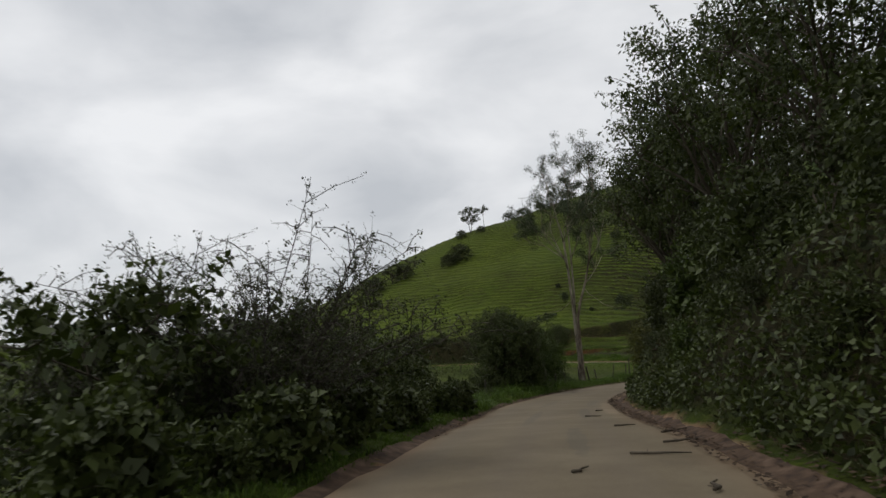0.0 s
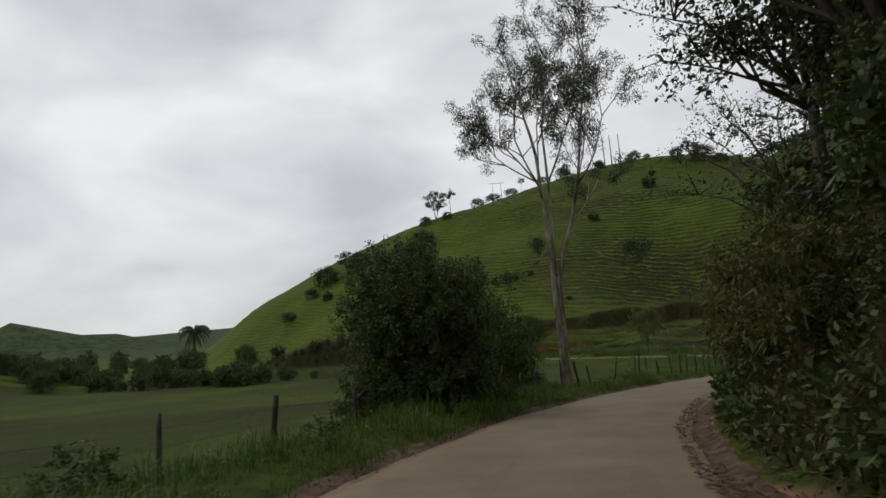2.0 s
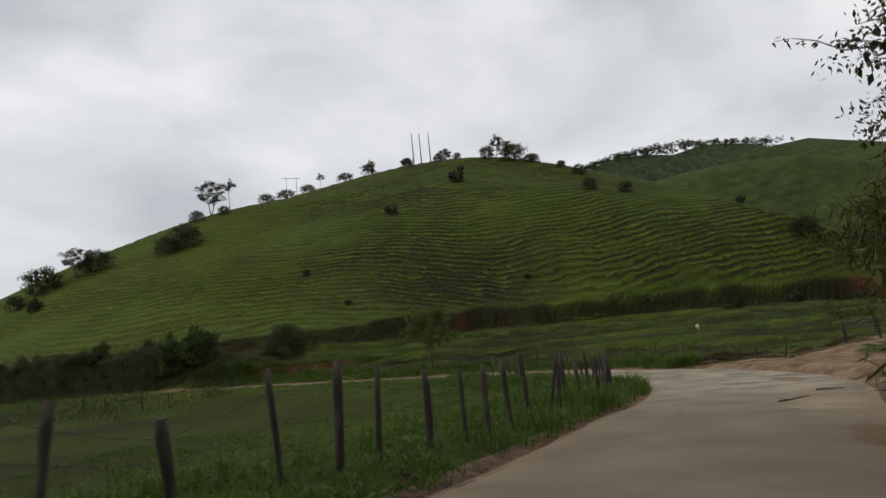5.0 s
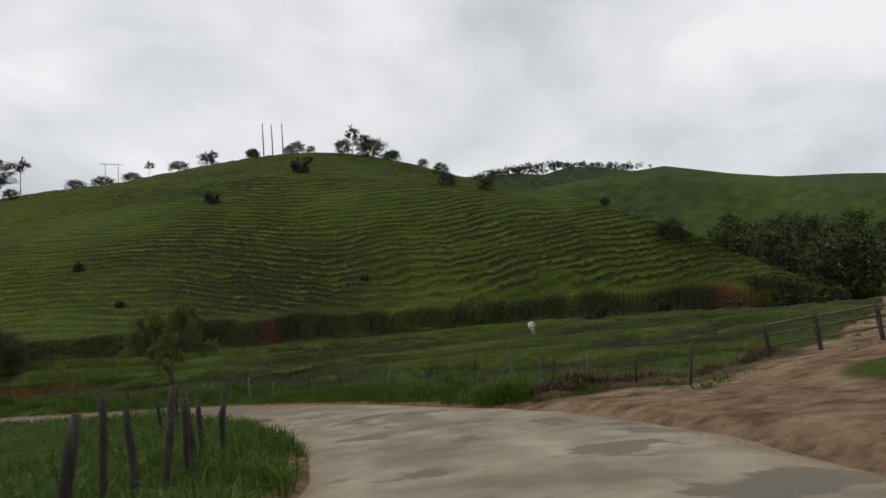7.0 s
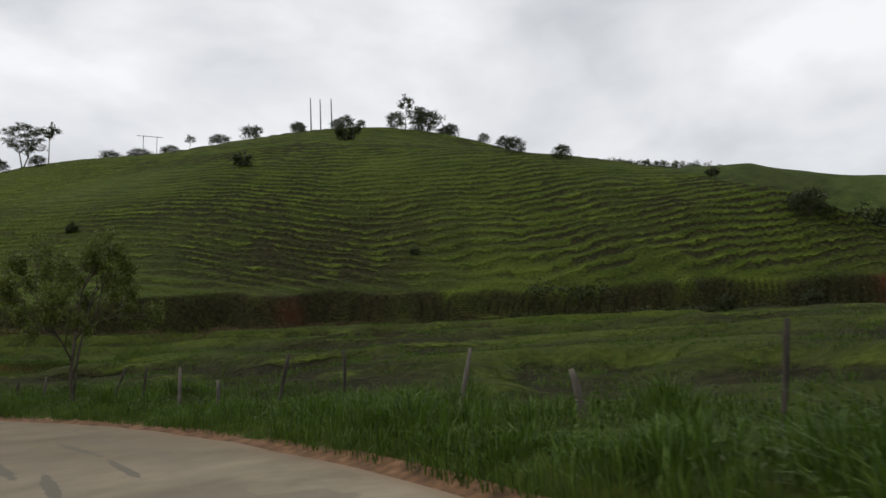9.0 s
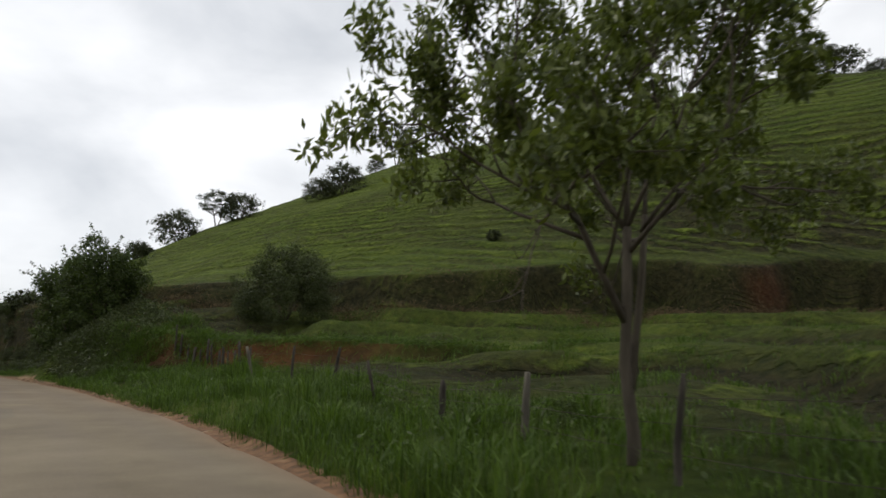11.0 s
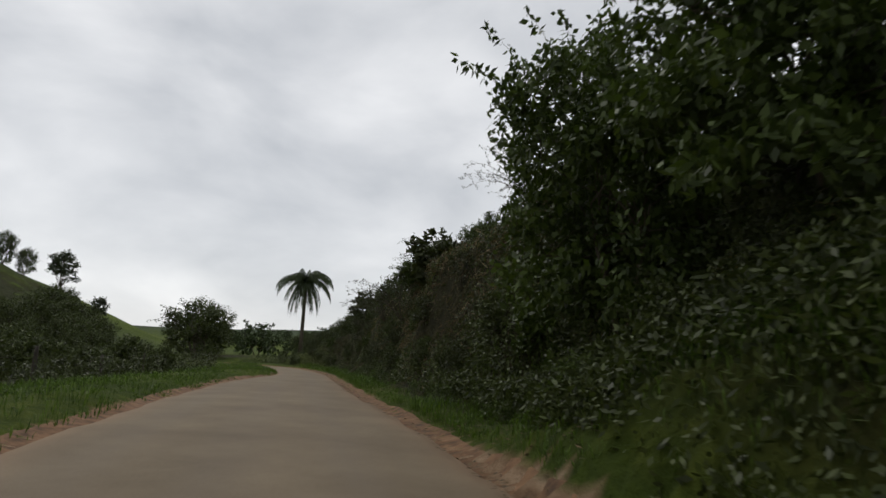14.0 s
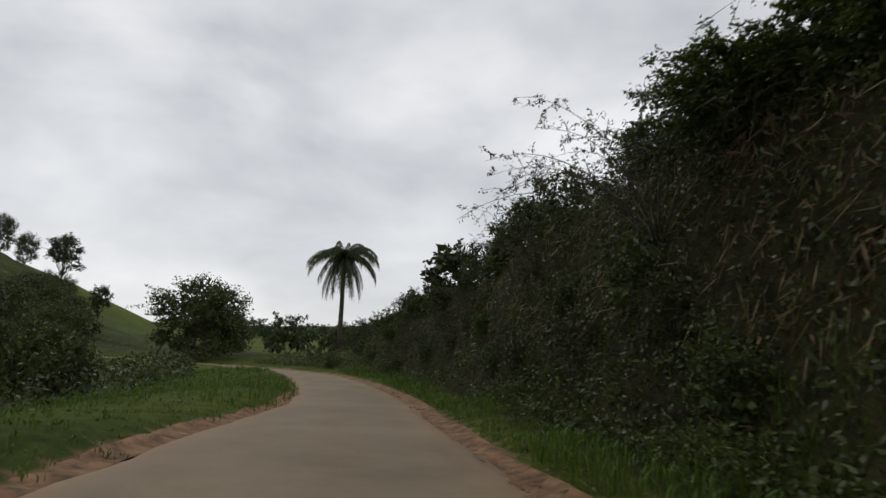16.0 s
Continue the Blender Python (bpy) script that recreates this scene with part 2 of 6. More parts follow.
def road_material():
    m, n, l, b = material("worn_road_surface")
    grit = noise_node(n, l, 38.0, 6.0, 0.7)
    blot = noise_node(n, l, 0.55, 6.0, 0.62)
    wide = noise_node(n, l, 0.09, 3.0, 0.5)
    base = ramp_node(n, l, math_node(n, l, "ADD", math_node(n, l, "MULTIPLY", blot, 0.6), math_node(n, l, "MULTIPLY", grit, 0.4)),
                     [(0.34, (0.108, 0.085, 0.053)), (0.5, (0.150, 0.120, 0.077)), (0.68, (0.202, 0.165, 0.111))])
    grey = ramp_node(n, l, blot, [(0.36, (0.158, 0.134, 0.094)), (0.5, (0.235, 0.200, 0.140)), (0.66, (0.335, 0.288, 0.206))])
    at = n.new("ShaderNodeAttribute")
    at.attribute_name = "bend"
    # sharp-edged grey repairs on the bend
    repair = math_node(n, l, "MULTIPLY", smooth_node(n, l, noise_node(n, l, 0.42, 5.0, 0.55), 0.555, 0.585), at.outputs["Fac"])
    grey = mix_node(n, l, math_node(n, l, "MULTIPLY", repair, 0.85), grey, ramp_node(n, l, grit, [(0.35, (0.090, 0.080, 0.060)), (0.65, (0.150, 0.135, 0.102))]))
    # browner surface after the bend, also darkened to paint in the roadside trees' shade
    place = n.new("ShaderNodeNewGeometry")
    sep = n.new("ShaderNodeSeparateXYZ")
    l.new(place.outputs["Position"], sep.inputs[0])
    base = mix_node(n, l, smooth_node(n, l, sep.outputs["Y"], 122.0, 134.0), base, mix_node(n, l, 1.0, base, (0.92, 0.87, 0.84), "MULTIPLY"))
    col = mix_node(n, l, at.outputs["Fac"], base, grey)
    dust = n.new("ShaderNodeAttribute")
    dust.attribute_name = "edge"
    df = math_node(n, l, "MULTIPLY", dust.outputs["Fac"], math_node(n, l, "MULTIPLY_ADD", blot, 1.3))
    col = mix_node(n, l, df, col, (0.215, 0.135, 0.080))
    track = n.new("ShaderNodeAttribute")
    track.attribute_name = "track"
    tf = math_node(n, l, "MULTIPLY", track.outputs["Fac"], math_node(n, l, "MULTIPLY", wide, 0.55))
    col = mix_node(n, l, tf, col, (0.135, 0.110, 0.085))
    # blown sand, patched and muddy places, traces of yellow paint
    spot = place.outputs["Position"]
    col = mix_node(n, l, stains(n, l, spot, ROAD_DUST, 2.2), col, ramp_node(n, l, blot, [(0.35, (0.20, 0.145, 0.088)), (0.65, (0.34, 0.265, 0.175))]))
    col = mix_node(n, l, stains(n, l, spot, ROAD_GREY, 1.2), col, ramp_node(n, l, grit, [(0.35, (0.080, 0.070, 0.052)), (0.65, (0.135, 0.120, 0.090))]))
    col = mix_node(n, l, stains(n, l, spot, ROAD_MUD, 1.4), col, ramp_node(n, l, grit, [(0.35, (0.085, 0.046, 0.026)), (0.65, (0.175, 0.095, 0.052))]))
    col = mix_node(n, l, stains(n, l, spot, ROAD_PAINT, 1.6), col, (0.27, 0.215, 0.10))
    l.new(col, b.inputs["Base Color"])
    b.inputs["Roughness"].default_value, b.inputs["Specular IOR Level"].default_value = 0.85, 0.25
    bump_node(n, l, b, math_node(n, l, "ADD", math_node(n, l, "MULTIPLY", grit, 0.3), blot), 0.35, 0.03)
    return m


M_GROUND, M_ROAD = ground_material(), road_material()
M_SHRUB = leaf_material("shrub_leaves", (0.020, 0.026, 0.010), (0.070, 0.088, 0.026), 0.18)
M_BROAD = leaf_material("broad_green_leaves", (0.020, 0.031, 0.008), (0.075, 0.105, 0.024), 0.22)
M_OLIVE = leaf_material("dull_olive_leaves", (0.018, 0.022, 0.009), (0.056, 0.066, 0.025), 0.18)
M_EUC = leaf_material("grey_green_leaves", (0.022, 0.030, 0.016), (0.062, 0.078, 0.038), 0.2)
M_GLOSS = leaf_material("bright_glossy_leaves", (0.036, 0.048, 0.011), (0.150, 0.175, 0.042), 0.3, 0.4)
M_FAR = leaf_material("far_woodland_leaves", (0.020, 0.030, 0.014), (0.055, 0.075, 0.030), 0.15, 0.7)
M_PALM = leaf_material("palm_fronds", (0.022, 0.034, 0.014), (0.060, 0.080, 0.030), 0.15)
M_GRASS = leaf_material("grass_blades", (0.024, 0.047, 0.008), (0.097, 0.150, 0.024), 0.32, 0.6)
M_REED = leaf_material("yellowish_long_leaves", (0.034, 0.038, 0.012), (0.112, 0.112, 0.034), 0.25, 0.6)
M_DRY = leaf_material("dry_straw", (0.10, 0.075, 0.040), (0.27, 0.21, 0.12), 0.2, 0.8)
M_BARK = rough_material("brown_bark", [(0.3, (0.035, 0.028, 0.020)), (0.7, (0.12, 0.10, 0.075))], 9.0, 0.8, 0.03, stretch=(1, 1, 0.2))
M_PALE = rough_material("pale_peeling_bark", [(0.36, (0.040, 0.029, 0.021)), (0.45, (0.135, 0.112, 0.083)), (0.62, (0.29, 0.26, 0.205))], 3.4, 0.6, 0.02, stretch=(1, 1, 0.3))
M_POST = rough_material("weathered_fence_wood", [(0.3, (0.020, 0.017, 0.014)), (0.5, (0.048, 0.041, 0.033)), (0.72, (0.115, 0.10, 0.08))], 14.0, 0.7, 0.015, stretch=(1, 1, 0.12))
M_GREYPOST = rough_material("grey_fence_wood", [(0.3, (0.060, 0.052, 0.042)), (0.7, (0.175, 0.155, 0.125))], 14.0, 0.7, 0.015, stretch=(1, 1, 0.12))
M_WIRE = rough_material("rusty_wire", [(0.3, (0.03, 0.024, 0.018)), (0.7, (0.08, 0.06, 0.05))], 30.0, 0.1, 0.002, 0.6)
M_POLE = rough_material("concrete_pole", [(0.3, (0.10, 0.10, 0.10)), (0.7, (0.22, 0.22, 0.21))], 3.0, 0.2, 0.01)
M_LITTER = leaf_material("dead_leaf_litter", (0.022, 0.015, 0.010), (0.095, 0.062, 0.040), 0.1, 0.9)
M_SHOULDER, _n, _l, _b = material("orange_brown_road_shoulder")
_f = noise_node(_n, _l, 3.4, 6.0, 0.6)
_c = ramp_node(_n, _l, _f, [(0.34, (0.055, 0.032, 0.018)), (0.46, (0.115, 0.062, 0.031)), (0.58, (0.165, 0.090, 0.045)), (0.72, (0.225, 0.132, 0.070))])
_g, _s = _n.new("ShaderNodeNewGeometry"), _n.new("ShaderNodeSeparateXYZ")
_l.new(_g.outputs["Position"], _s.inputs[0])
# browner soil with rotten leaves on the first stretch
_l.new(mix_node(_n, _l, smooth_node(_n, _l, _s.outputs["Y"], 85.0, 50.0), _c, ramp_node(_n, _l, _f, [(0.34, (0.030, 0.020, 0.014)), (0.5, (0.072, 0.045, 0.029)), (0.7, (0.130, 0.088, 0.060))])), _b.inputs["Base Color"])
_b.inputs["Roughness"].default_value, _b.inputs["Specular IOR Level"].default_value = 0.9, 0.2
bump_node(_n, _l, _b, _f, 0.5, 0.03)
M_WATER, _n, _l, _b = material("still_water")
_b.inputs["Base Color"].default_value, _b.inputs["Roughness"].default_value = (0.03, 0.035, 0.03, 1), 0.04
M_RUT = rough_material("muddy_rut", [(0.3, (0.085, 0.055, 0.036)), (0.55, (0.17, 0.105, 0.065)), (0.75, (0.26, 0.17, 0.11))], 6.0, 0.5, 0.02)
M_STRAW = leaf_material("brown_dead_grass", (0.035, 0.024, 0.014), (0.15, 0.105, 0.058), 0.15, 0.8)
M_PEEL = rough_material("brown_peeling_bark", [(0.40, (0.040, 0.028, 0.020)), (0.50, (0.14, 0.110, 0.080)), (0.63, (0.33, 0.295, 0.235))], 3.2, 0.8, 0.03, stretch=(1, 1, 0.25))


# ---- lie of the land ----
# station, x, y of the driving line; the road's two edges lie beside it
LINE = [(-9, -34, -150), (-4, -7, -46), (-2, -3.6, -23), (0, 0, 0), (1, 1.9, 11.6), (2, 3.9, 22.4), (3, 6.7, 32.9), (3.5, 9.0, 38.3), (4, 11.9, 43.6),
        (4.5, 15.0, 48.7), (5, 18.5, 53.4), (6, 25.9, 61.5), (7, 32.8, 69.4), (7.5, 35.7, 73.7), (8, 38.1, 78.3), (9, 40.7, 88.7), (10, 40.2, 99.9),
        (11, 36.3, 111.0), (12, 30.0, 121.8), (13, 21.9, 130.7), (14, 13.7, 138.5), (15, 5.3, 146.1), (16, -3.6, 154.0), (17, -12.6, 162.2),
        (18, -22.5, 170.6), (19, -33, 177.0), (20, -46, 179.5), (24, -110, 172), (30, -300, 120)]
LINE_Z = ([-9, -4, 0, 1, 2, 3, 4, 5, 6, 7, 8, 9, 10, 12, 13, 15, 16, 18, 20, 30],
          [7.0, 2.4, 0, -.56, -1.35, -2.05, -2.57, -3.15, -3.59, -4.01, -4.41, -4.68, -4.74, -4.76, -4.54, -4.29, -4.39, -4.55, -4.7, -5.6])
EDGE_L = ([0, 1, 2, 3, 3.6, 4.6, 5.5, 6.5, 7.3, 8, 9, 10, 13, 15, 16, 16.5, 17, 17.4, 18.7, 30], [3.0, 3.0, 3.3, 3.8, 3.8, 3.7, 3.55, 3.2, 2.6, 2.7, 3.1, 3.2, 3.4, 3.5, 3.25, 3.0, 2.3, 1.2, 1.0, 1.4])
EDGE_R = ([0, 1, 2, 3, 4, 5.3, 6.3, 7.5, 8.6, 9.4, 10.2, 11, 12, 13, 13.6, 15, 16.2, 16.9, 30], [2.4, 2.35, 2.0, 1.6, 1.2, 1.4, 2.4, 4.0, 4.1, 3.0, 2.5, 2.3, 1.85, 1.95, 2.35, 2.4, 2.15, 2.1, 2.1])


def spline(rows, step):
    """Points every `step` metres or so along a smooth curve through the rows."""
    a = np.array(rows, float)
    out = []
    for i in range(len(a) - 1):
        p0, p1, p2, p3 = a[max(i - 1, 0)], a[i], a[i + 1], a[min(i + 2, len(a) - 1)]
        h0, h1, h2 = max(p1[0] - p0[0], 1e-6), p2[0] - p1[0], max(p3[0] - p2[0], 1e-6)
        m1 = ((p1 - p0) / h0 * h1 + (p2 - p1) / h1 * h0) / (h0 + h1) if i else (p2 - p1) / h1
        m2 = ((p2 - p1) / h1 * h2 + (p3 - p2) / h2 * h1) / (h1 + h2) if i + 3 <= len(a) else (p2 - p1) / h1
        k = max(2, int(np.hypot(*(p2 - p1)[1:3]) / step))
        for u in np.arange(k) / k:
            out.append((2 * u**3 - 3 * u**2 + 1) * p1 + (u**3 - 2 * u**2 + u) * h1 * m1 + (3 * u**2 - 2 * u**3) * p2 + (u**3 - u**2) * h1 * m2)
    return np.array(out + [a[-1]])


AXIS = spline(LINE, 0.8)
AX_K, AX_XY = AXIS[:, 0], AXIS[:, 1:3]
AX_D = np.gradient(AX_XY, axis=0)
AX_D /= np.linalg.norm(AX_D, axis=1)[:, None]
AX_N = np.stack([AX_D[:, 1], -AX_D[:, 0]], 1)


def road_height(k):
    z = np.interp(k, *LINE_Z)
    return z


def along(k, off, up=0.0):
    """A place at station k, off metres to the right of the driving line, on the ground."""
    x = np.interp(k, AX_K, AX_XY[:, 0]) + off * np.interp(k, AX_K, AX_N[:, 0])
    y = np.interp(k, AX_K, AX_XY[:, 1]) + off * np.interp(k, AX_K, AX_N[:, 1])
    return float(x), float(y), float(height(x, y)) + up


def step01(a, b, x):
    t = np.clip((x - a) / (b - a), 0, 1)
    return t * t * (3 - 2 * t)


def lattice(x, y, seed=0):
    """Smooth value noise in -1..1."""
    xi, yi = np.floor(x).astype(np.int64), np.floor(y).astype(np.int64)
    u, v = x - xi, y - yi
    u, v = u * u * (3 - 2 * u), v * v * (3 - 2 * v)

    def h(a, b):
        n = (a * 374761393 + b * 668265263 + seed * 982451653) & 0x7FFFFFFF
        n = ((n ^ (n >> 13)) * 1274126177) & 0x7FFFFFFF
        return ((n ^ (n >> 16)) & 0xFFFF) / 32767.5 - 1
    return (h(xi, yi) * (1 - u) + h(xi + 1, yi) * u) * (1 - v) + (h(xi, yi + 1) * (1 - u) + h(xi + 1, yi + 1) * u) * v


HILLS = [(10.9, 8.4, 231, 39.8, 71.6, 0.67, 2.33), (30.8, 110.2, 202.8, 49.1, 66.4, 1.232, 1.9), (70.1, 132.9, 298.8, 62.3, 152, 1.624, 1.66)]
FAR_HILLS = [(170, 458, 658, 219, 90, -0.35, 1.2), (101, 699, 486, 288, 175, 0.99, 1.6), (34, -900, 1150, 700, 260, 0.5, 1.4),
             (60, 150, 1500, 700, 300, 0.1, 1.4), (70, -700, -500, 500, 300, 0.4, 1.4), (80, 600, -400, 400, 300, 0.6, 1.4), (60, 0, -700, 500, 250, 0.1, 1.4)]


# the grassy hill beyond the valley trees and the dark far ridge: x, y, height over the valley floor
LEFT_CREST = [(-128, 236, 0), (-137, 222, 5.5), (-143.6, 207.8, 13), (-147.8, 195.3, 17.5), (-151, 180, 22), (-154, 154, 28), (-150, 110, 30), (-140, 60, 24)]
DARK_CREST = [(-316, 534, 33), (-277, 557, 24), (-236, 577, 14), (-190, 590, 7), (-140, 600, 3)]
RIM_Z = ([-150, -30, 2, 12, 24, 40, 65, 84, 104, 122, 150], [-4.0, -2.5, 0.4, 1.45, 1.75, 2.4, 2.8, 2.0, 2.2, 1.4, -1.5])
# how far the foot of the upper cut lies below its rim
CUT_DEEP = ([-150, 65, 84, 104, 122, 150], [2.1, 2.1, 1.6, 2.6, 4.4, 2.5])


# crest of the hill's last spur and of the pasture hill across the side valley: x, y, z
SPUR = [(116, 235, 52.0), (118.4, 192.6, 35.9), (119.2, 167.2, 25.7), (118, 154, 20.0), (117.3, 145.2, 16.6), (119, 139.5, 13.2), (123, 136, 9.6), (128.5, 134.5, 7.4), (136, 135.5, 4.9), (146, 138, 2.7), (160, 142, 0.0)]
SIDE_CREST = [(200, 322, 65), (233, 293, 64.5), (246.6, 280, 64.5), (262.7, 261.8, 61), (275, 245.5, 53), (290.5, 221, 45.5), (302, 198, 38), (320, 150, 29), (330, 80, 19)]


def bumps(x, y, rows):
    z = 0.0
    for a, cx, cy, sx, sy, th, p in rows:
        c, s = math.cos(th), math.sin(th)
        q = (((x - cx) * c + (y - cy) * s) / sx) ** 2 + ((-(x - cx) * s + (y - cy) * c) / sy) ** 2
        z = z + a / (1 + (q + 1e-9) ** p)
    return z


def polyline_side(x, y, pts):
    """Signed distance to a polyline (left of its direction is positive)."""
    best, sign = np.full(np.shape(x), 1e9), np.ones(np.shape(x))
    for (ax, ay), (bx, by) in zip(pts[:-1], pts[1:]):
        dx, dy = bx - ax, by - ay
        t = np.clip(((x - ax) * dx + (y - ay) * dy) / (dx * dx + dy * dy), 0, 1)
        qx, qy = x - ax - t * dx, y - ay - t * dy
        d = np.hypot(qx, qy)
        s = np.sign(dx * qy - dy * qx + 1e-12)
        near = d < best - 1e-9
        best, sign = np.where(near, d, best), np.where(near, s, sign)
    return best * sign


def crest(x, y, rows):
    """Signed distance to a crest line (left of its direction is positive), its height there, and how far along it lies (0 to 1)."""
    best, sign, z, run = np.full(np.shape(x), 1e9), np.ones(np.shape(x)), np.zeros(np.shape(x)), np.zeros(np.shape(x))
    for i, ((ax, ay, az), (bx, by, bz)) in enumerate(zip(rows[:-1], rows[1:])):
        dx, dy = bx - ax, by - ay
        t = np.clip(((x - ax) * dx + (y - ay) * dy) / (dx * dx + dy * dy), 0, 1)
        qx, qy = x - ax - t * dx, y - ay - t * dy
        d = np.hypot(qx, qy)
        near = d < best - 1e-9
        best, sign = np.where(near, d, best), np.where(near, np.sign(dx * qy - dy * qx + 1e-12), sign)
        z, run = np.where(near, az + (bz - az) * t, z), np.where(near, (i + t) / (len(rows) - 1), run)
    return best * sign, z, run


UPPER_SCARP = [(-150, 196), (-60, 200), (-32, 187), (-12, 170), (2, 156), (12, 150.5), (24, 150), (36, 149), (50, 150.5), (65, 152.5), (84, 147), (104, 138), (122, 128), (150, 118)]
LOWER_SCARP = [(4, 151), (10, 146.5), (17, 141.5), (26, 137.0), (35, 136.2), (44, 139.0), (55, 144)]
BROOK = [(-30, 30), (-25, 37), (-20.5, 44), (-17.5, 49.5)]
DRIVEWAY = [(36, 74), (44, 81), (54, 83.1), (64, 84.4), (76, 89.5), (96, 97.5), (124, 108)]


def nearest_station(x, y):
    x, y = np.ravel(x), np.ravel(y)
    idx = np.zeros(len(x), int)
    for a in range(0, len(x), 20000):
        q = (x[a:a + 20000, None] - AX_XY[None, :, 0]) ** 2 + (y[a:a + 20000, None] - AX_XY[None, :, 1]) ** 2
        idx[a:a + 20000] = q.argmin(1)
    vx, vy = x - AX_XY[idx, 0], y - AX_XY[idx, 1]
    along_axis = vx * AX_D[idx, 0] + vy * AX_D[idx, 1]
    off = vx * AX_N[idx, 0] + vy * AX_N[idx, 1]
    dist = np.hypot(vx, vy)
    off = np.where(np.abs(along_axis) > 2, np.sign(off) * dist, off)
    return AX_K[idx], off


def land(x, y):
    """Height of the ground, and masks of bare dirt, worn and shade-painted turf, red soil and distant woods."""
    shape = np.shape(x)
    x, y = np.ravel(np.asarray(x, float)), np.ravel(np.asarray(y, float))
    k, off = nearest_station(x, y)
    zr = road_height(k)
    e = np.where(off > 0, off - np.interp(k, *EDGE_R), -off - np.interp(k, *EDGE_L))
    n1, n2 = lattice(x / 3.1, y / 3.1, 1), lattice(x / 11.0, y / 11.0, 2)
    hill = -6.0 + bumps(x, y, HILLS) * (0.10 + 0.90 * step01(-8, 22, (x + 45) * 0.9 + (y - 200) * 0.45))
    far = bumps(x, y, FAR_HILLS) * step01(190, 480, np.hypot(x - 40, y - 110)) 
    ld, lz, _ = crest(x, y, LEFT_CREST)
    dd, dz, _ = crest(x, y, DARK_CREST)
    far = far + lz / (1 + (np.abs(ld) / 30.0) ** 2.2) * step01(-70, -105, x) + dz / (1 + (dd / 26.0) ** 2) * step01(-100, -140, x)
    # left of the road: down to the flat valley floor
    floor = -5.7 + 0.25 * n2 + 0.08 * n1 - 1.2 * step01(20, 60, -off) * step01(6, -2, k)
    left = zr + 0.10 + (floor - zr - 0.10) * step01(1.5, 13, e) + far
    # right of the road: up over two cut banks to the hill
    s2 = polyline_side(x, y, UPPER_SCARP) + 0.9 * n1 + 1.5 * n2 + 1.1 * lattice(x / 5.3, y / 5.3, 12)
    s1 = polyline_side(x, y, LOWER_SCARP) + 0.5 * n1 + 0.5 * n2
    # the spur ends the hill; beyond it the ground falls into the side valley
    sd, sz, sr = crest(x, y, SPUR)
    on_spur = step01(0.0, 0.18, sr) * (x > 60)
    hill = hill + (sz - 0.10 * np.abs(sd) - hill) * np.exp(-(np.clip(-sd, 0, None) / 15.0) ** 2) * on_spur * (sd < 0) * step01(-1, 15, s2) + (-4.0 + (sz + 4.0) * np.exp(-(np.clip(sd, 0, None) / 24.0) ** 1.6) - hill) * on_spur * (sd >= 0)
    cd, cz, cr = crest(x, y, SIDE_CREST)
    side_hill = step01(85, 170, np.hypot(x - 40, y - 110)) * step01(150, 215, x + 0.35 * (250 - y)) * (y > 60)
    hill = np.maximum(hill, hill + (-4.0 + (cz + 4.0) / (1 + (cd / 62.0) ** 2) - hill) * side_hill)
    rim = np.interp(x, *RIM_Z)
    foot = rim - np.interp(x, *CUT_DEEP)
    ep = np.clip(e, 0, None)
    low = zr + 0.12 + (foot - zr - 0.12) * np.clip((ep - 2) / (ep + np.clip(-s2, 0.01, None)), 0, 1) ** 1.25
    base1 = zr + 0.85
    t1 = np.clip((ep - 0.8) / (ep - 0.8 + np.clip(-s1, 0.01, None)), 0, 1)
    t2 = np.clip(s1 / (np.clip(s1, 0.01, None) + np.clip(-s2, 0.01, None)), 0, 1)
    under = zr + 0.12 + (0.73 + 0.85 * step01(24, 32, x)) * t1
    bench = base1 + 1.35 + (foot - base1 - 1.35) * t2
    stepped = under + step01(-0.4, 0.35, s1) * (bench - under)
    wc = step01(44, 31, x) * step01(7, 17, x)
    low = low + (stepped - low) * wc
    bank_a = step01(6.4, 5.2, k)
    low = low + bank_a * (3.6 * step01(0.5, 3.6, e + 0.4 * n1) + 0.45 * np.clip(e - 3, 0, 25) + 0.4 * n2 * step01(2, 5, e))
    bank_c = step01(13.4, 14.6, k) * step01(20.0, 18.0, k)
    bank_tail = step01(20.0, 18.0, k) * step01(14, 5, e)
    low = low + bank_c * 1.3 * step01(1.6, 5.0, e + 0.4 * n1) * step01(60, 20, e)
    wall = np.interp(k, [14.0, 14.7, 15.25, 16.3, 16.8, 17.2, 18.4, 19.6], [0, 2.2, 4.9, 4.6, 5.0, 5.0, 4.0, 0.5])
    low = np.maximum(low, zr + wall * step01(1.5, 3.9, e + 0.35 * n1 + 0.25 * n2) * step01(40, 18, e))
    low = low + 0.22 * n1 * step01(3, 8, e) + 0.30 * n2 * step01(3, 8, e)
    bench_level = (low + 0.55 * n2 + 0.30 * lattice(x / 5.0, y / 5.0, 13)) / 0.62
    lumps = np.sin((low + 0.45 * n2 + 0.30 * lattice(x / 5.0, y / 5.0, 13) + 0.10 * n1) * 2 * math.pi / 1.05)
    low = low + np.clip(0.34 + 0.22 * lattice(x / 8.0, y / 8.0, 14), 0.08, 0.55) * lumps * step01(5, 10, e) * step01(8.8, 9.8, k)
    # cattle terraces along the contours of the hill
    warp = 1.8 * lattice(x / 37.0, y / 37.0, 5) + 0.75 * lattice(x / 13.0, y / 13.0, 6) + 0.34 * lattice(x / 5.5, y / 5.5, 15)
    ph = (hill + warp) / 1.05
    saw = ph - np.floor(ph)
